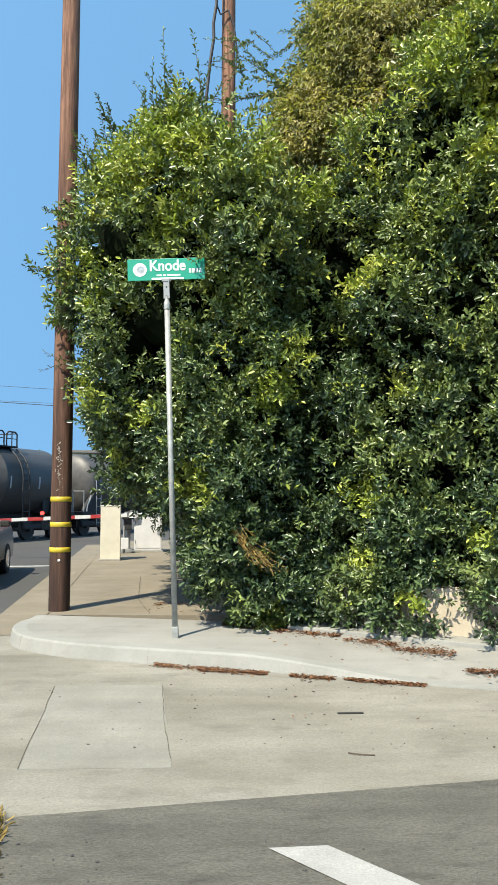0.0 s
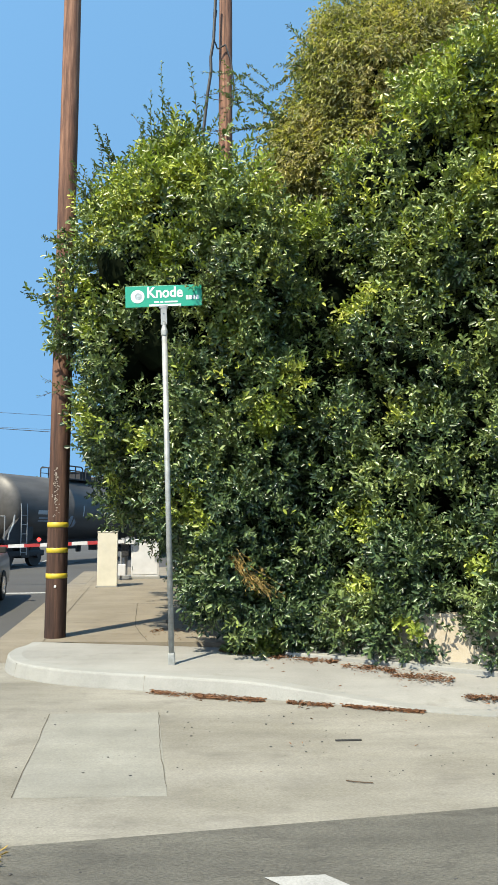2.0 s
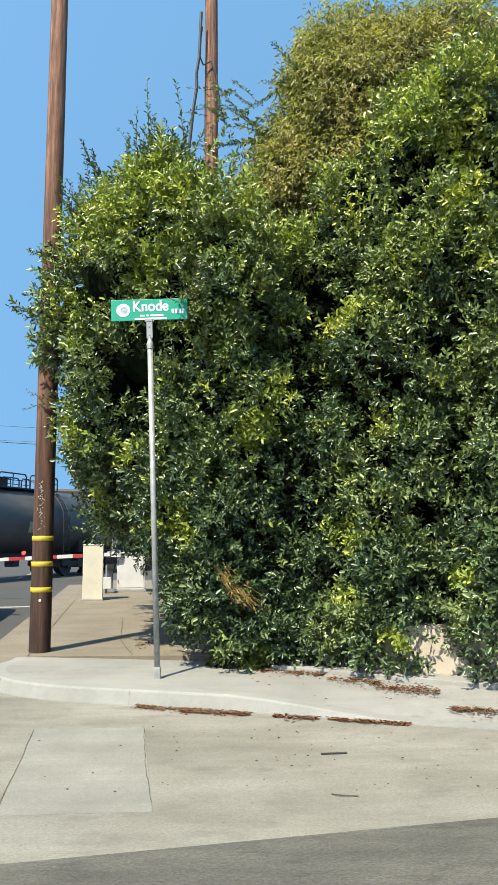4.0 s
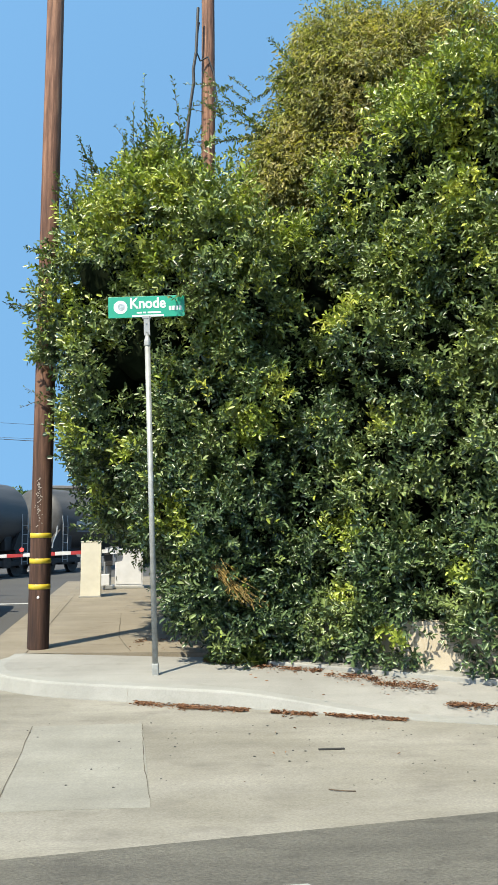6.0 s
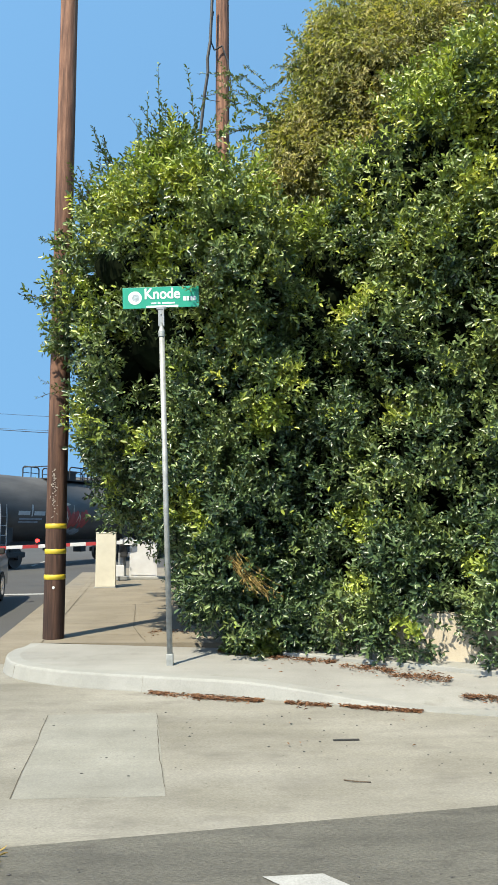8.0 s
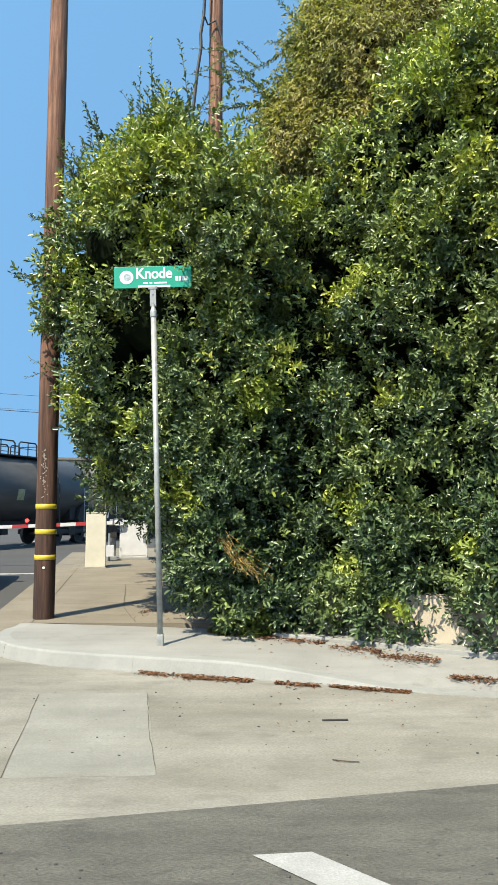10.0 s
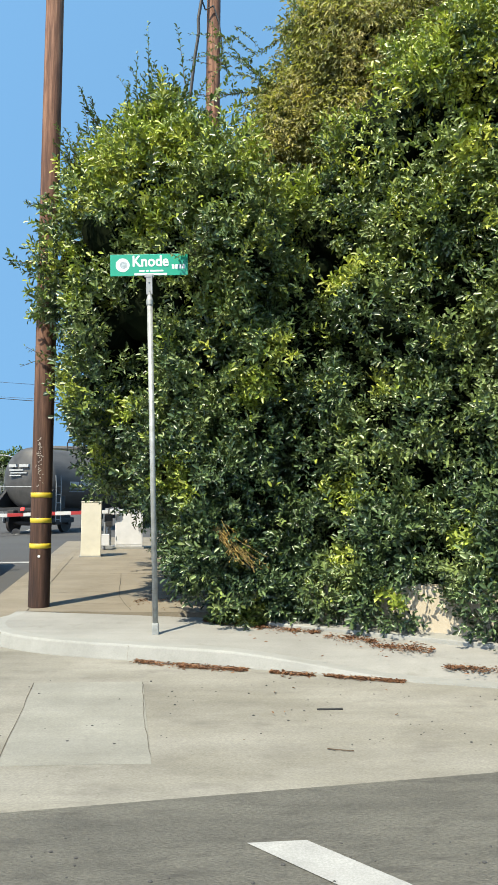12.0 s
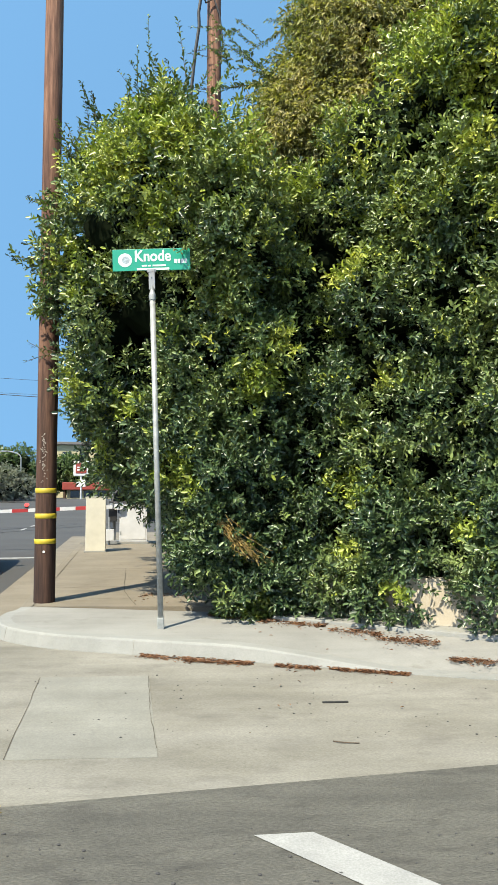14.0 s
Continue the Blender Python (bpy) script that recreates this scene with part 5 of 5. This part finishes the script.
# ---- far side of the crossing ----
def far_tree(name, x, y, h, w, leaf_mat, label, seed, n=1500, leaf=0.35):
    g = np.random.default_rng(seed)
    r = random.Random(seed)
    z0 = rise(y)
    t = thing(name, pose(0, 0, 0), label, name)
    bm = bmesh.new()
    tube(bm, (x, y, z0 - 0.3), (x, y, z0 + h * 0.5), 0.045 * h, 0.02 * h, 9)
    for k in range(4):
        tube(bm, (x, y, z0 + h * 0.4), (x + r.uniform(-w, w) * 0.4, y + r.uniform(-w, w) * 0.3, z0 + h * r.uniform(0.6, 0.85)), 0.018 * h, 0.006 * h, 6)
    part("trunk", bm, BARK, t)
    low = 0.42 if name == "tree" else 0.25
    blobs = [(x + r.uniform(-0.5, 0.5) * w, y + r.uniform(-0.4, 0.4) * w, z0 + h * r.uniform(low, 0.82), w * r.uniform(0.16, 0.27)) for _ in range(14)]
    tagged(part("inner_mass", core(bmesh.new(), blobs, 0.08 * w), INNER_SHADE, t), kind="stuff")
    crown(t, "leaves", leaf_mat, blobs, g, n, 7, leaf, spread=0.6, shell=0.5, ratio=0.5)
    return t


far_tree("tree", -25.5, 82, 5.0, 6.5, LEAF_FAR, "green tree across the railway", 21)
far_tree("tree", -30.5, 84, 4.6, 6.0, LEAF_FAR, "green tree across the railway", 22)
far_tree("tree", -18.5, 97, 4.2, 6.0, LEAF_FAR, "round green tree before the yellow building", 23)
far_tree("tree", -21.0, 90, 4.9, 5.0, LEAF_FAR, "green tree across the railway", 24)
for k, (x, y, h) in enumerate(((-24.2, 74, 3.5), (-26.5, 74, 4.0), (-22.6, 75, 2.9), (-28.8, 75, 3.9))):
    far_tree("shrub", x, y, h, 3.0, LEAF_GREY, "grey-green shrub across the railway", 31 + k, 900, 0.25)

line_on_ground("pavement_far", (-45, 67.5), (-20.5, 71.5), 1.3, rise(70) + 0.06, CONCRETE_TAN, "tan pavement strip across the railway", "pavement")
bld = thing("building", pose(-19.5, 104, rise(104) + 0.3, 0, 0, 14), "pale yellow building with a grey roof", "building")
part("wall", box(bmesh.new(), -6, 9, 0, 8, -1.4, 7.2, 0.05), BUILD_YELLOW, bld)
part("roof", box(bmesh.new(), -6.4, 9.4, -0.5, 8.4, 7.2, 7.6, 0.06), ROOF_GREY, bld)
for k in range(6):
    w = part("window", box(bmesh.new(), -5 + 2.4 * k, -3.8 + 2.4 * k, -0.05, 0.05, 5.0, 6.2, 0.02), WINDOW_DARK, bld)
    part("frame", box(bmesh.new(), -5.1 + 2.4 * k, -3.7 + 2.4 * k, -0.08, 0.0, 4.88, 5.0, 0.02), WHITE_METAL, w)
shop = thing("shop", pose(-18.3, 88, rise(88), 0, 0, 6), "low shop with a red fascia and pale walls", "building")
part("wall", box(bmesh.new(), -1.9, 3.6, 0, 5, -0.3, 1.1, 0.04), BUILD_YELLOW, shop)
part("fascia", box(bmesh.new(), -2.4, 3.4, -0.6, 5.3, 1.05, 1.95, 0.06), BUILD_RED, shop, "red fascia")
for k in range(3):
    part("window", box(bmesh.new(), -1.5 + 1.6 * k, -0.4 + 1.6 * k, -0.06, 0.04, 0.1, 0.95, 0.02), WINDOW_DARK, shop)
ps = thing("pole_sign", pose(-17.3, 82, rise(82) + 0.1, 0, 0, 8), "white and red square sign on a pole", "sign")
part("pole", tube(bmesh.new(), (0, 0, -0.4), (0, 0, 2.6), 0.1), WHITE_METAL, ps)
pan = part("panel", box(bmesh.new(), -0.85, 0.85, -0.15, 0.15, 2.5, 4.2, 0.14), SIGN_WHITE, ps)
mark = part("mark", box(bmesh.new(), -0.6, 0.6, -0.18, -0.15, 2.8, 3.95, 0.01), BUILD_RED, pan, "red square mark")
for z in (3.1, 3.4):
    part("mark_stroke", box(bmesh.new(), -0.42, 0.42, -0.19, -0.18, z, z + 0.16, 0.004), SIGN_WHITE, mark, "white bars in place of writing")
part("lower_panel", box(bmesh.new(), -0.5, 0.5, -0.12, 0.12, 1.3, 2.1, 0.04), SIGN_WHITE, ps)
lampost = thing("street_lamp", pose(-22.9, 78, rise(78)), "grey street lamp with a curved arm", "street lamp")
part("column", tube(bmesh.new(), (0, 0, -0.3), (0, 0, 4.6), 0.11, 0.07), GREY_METAL, lampost)
part("arm", pipe(bmesh.new(), [(0, 0, 4.55), (-0.15, 0, 4.85), (-0.6, 0, 5.1), (-1.4, 0, 5.25), (-1.7, 0, 5.25)], 0.06), GREY_METAL, lampost)
part("lantern", box(bmesh.new(), -2.2, -1.6, -0.13, 0.13, 5.17, 5.3, 0.04), GREY_METAL, lampost)


# ---- cables ----
def cable(name, a, b, sag, r, label):
    a, b = Vector(a), Vector(b)
    pts = []
    for k in range(17):
        f = k / 16
        pts.append(a.lerp(b, f) - Vector((0, 0, sag * 4 * f * (1 - f))))
    t = thing(name, pose(0, 0, 0), label, "cable", "cables over the street")
    part("strand", pipe(bmesh.new(), pts, r, 6), CABLE_BLACK, t)


cable("overhead_cable", (-40, 40, 10.1), (12, 52, 8.5), 0.5, 0.012, "black overhead cable across the street")
cable("overhead_cable", (-40, 40, 9.35), (12, 52, 7.15), 0.5, 0.022, "black overhead cable across the street")
cable("overhead_cable", (-40, 55, 10.7), (12, 62, 9.3), 0.6, 0.012, "thin black overhead cable across the street")
drop = thing("pole_cable", pose(0, 0, 0), "thick black cable hanging down beside the pole", "cable")
part("strand", pipe(bmesh.new(), [(-0.62, 13.9, 12.6), (-0.66, 13.9, 11.6), (-0.72, 13.9, 11.2), (-0.71, 13.9, 10.9), (-0.78, 13.9, 10.4), (-0.86, 13.9, 9.6), (-0.9, 13.9, 9.0), (-0.92, 13.95, 8.0)], 0.032, 8), CABLE_BLACK, drop)


coil = thing("pole_cable", pose(0, 0, 0), "thin black cable looped round the pole", "cable")
part("strand", pipe(bmesh.new(), [(-0.6, 13.95, 12.3), (-0.68, 13.95, 11.7), (-0.58, 13.98, 11.45), (-0.42, 13.99, 11.55), (-0.3, 14.0, 11.2), (-0.24, 14.03, 10.7), (-0.27, 14.02, 10.2)], 0.016, 7), CABLE_BLACK, coil)

# ---- movement ----
def motions():
    # the train rolls along its track; metres run since the start
    run = [(0.0, 0.0), (2.5, 10.95), (6.5, 28.5), (9.0, 39.5), (11.3, 50.0), (12.0, 53.2), (14.0, 62.3)]
    for k, c in enumerate(cars):
        first = 2.99 + CAR_LEN * (0.5 - k)
        rows = []
        for t, s in run:
            p = TRACK_MID + TU * (first + s)
            rows.append((t, pose(p.x, p.y, 0.0, 0, 0, 68)))
        walk(c, rows)


motions()
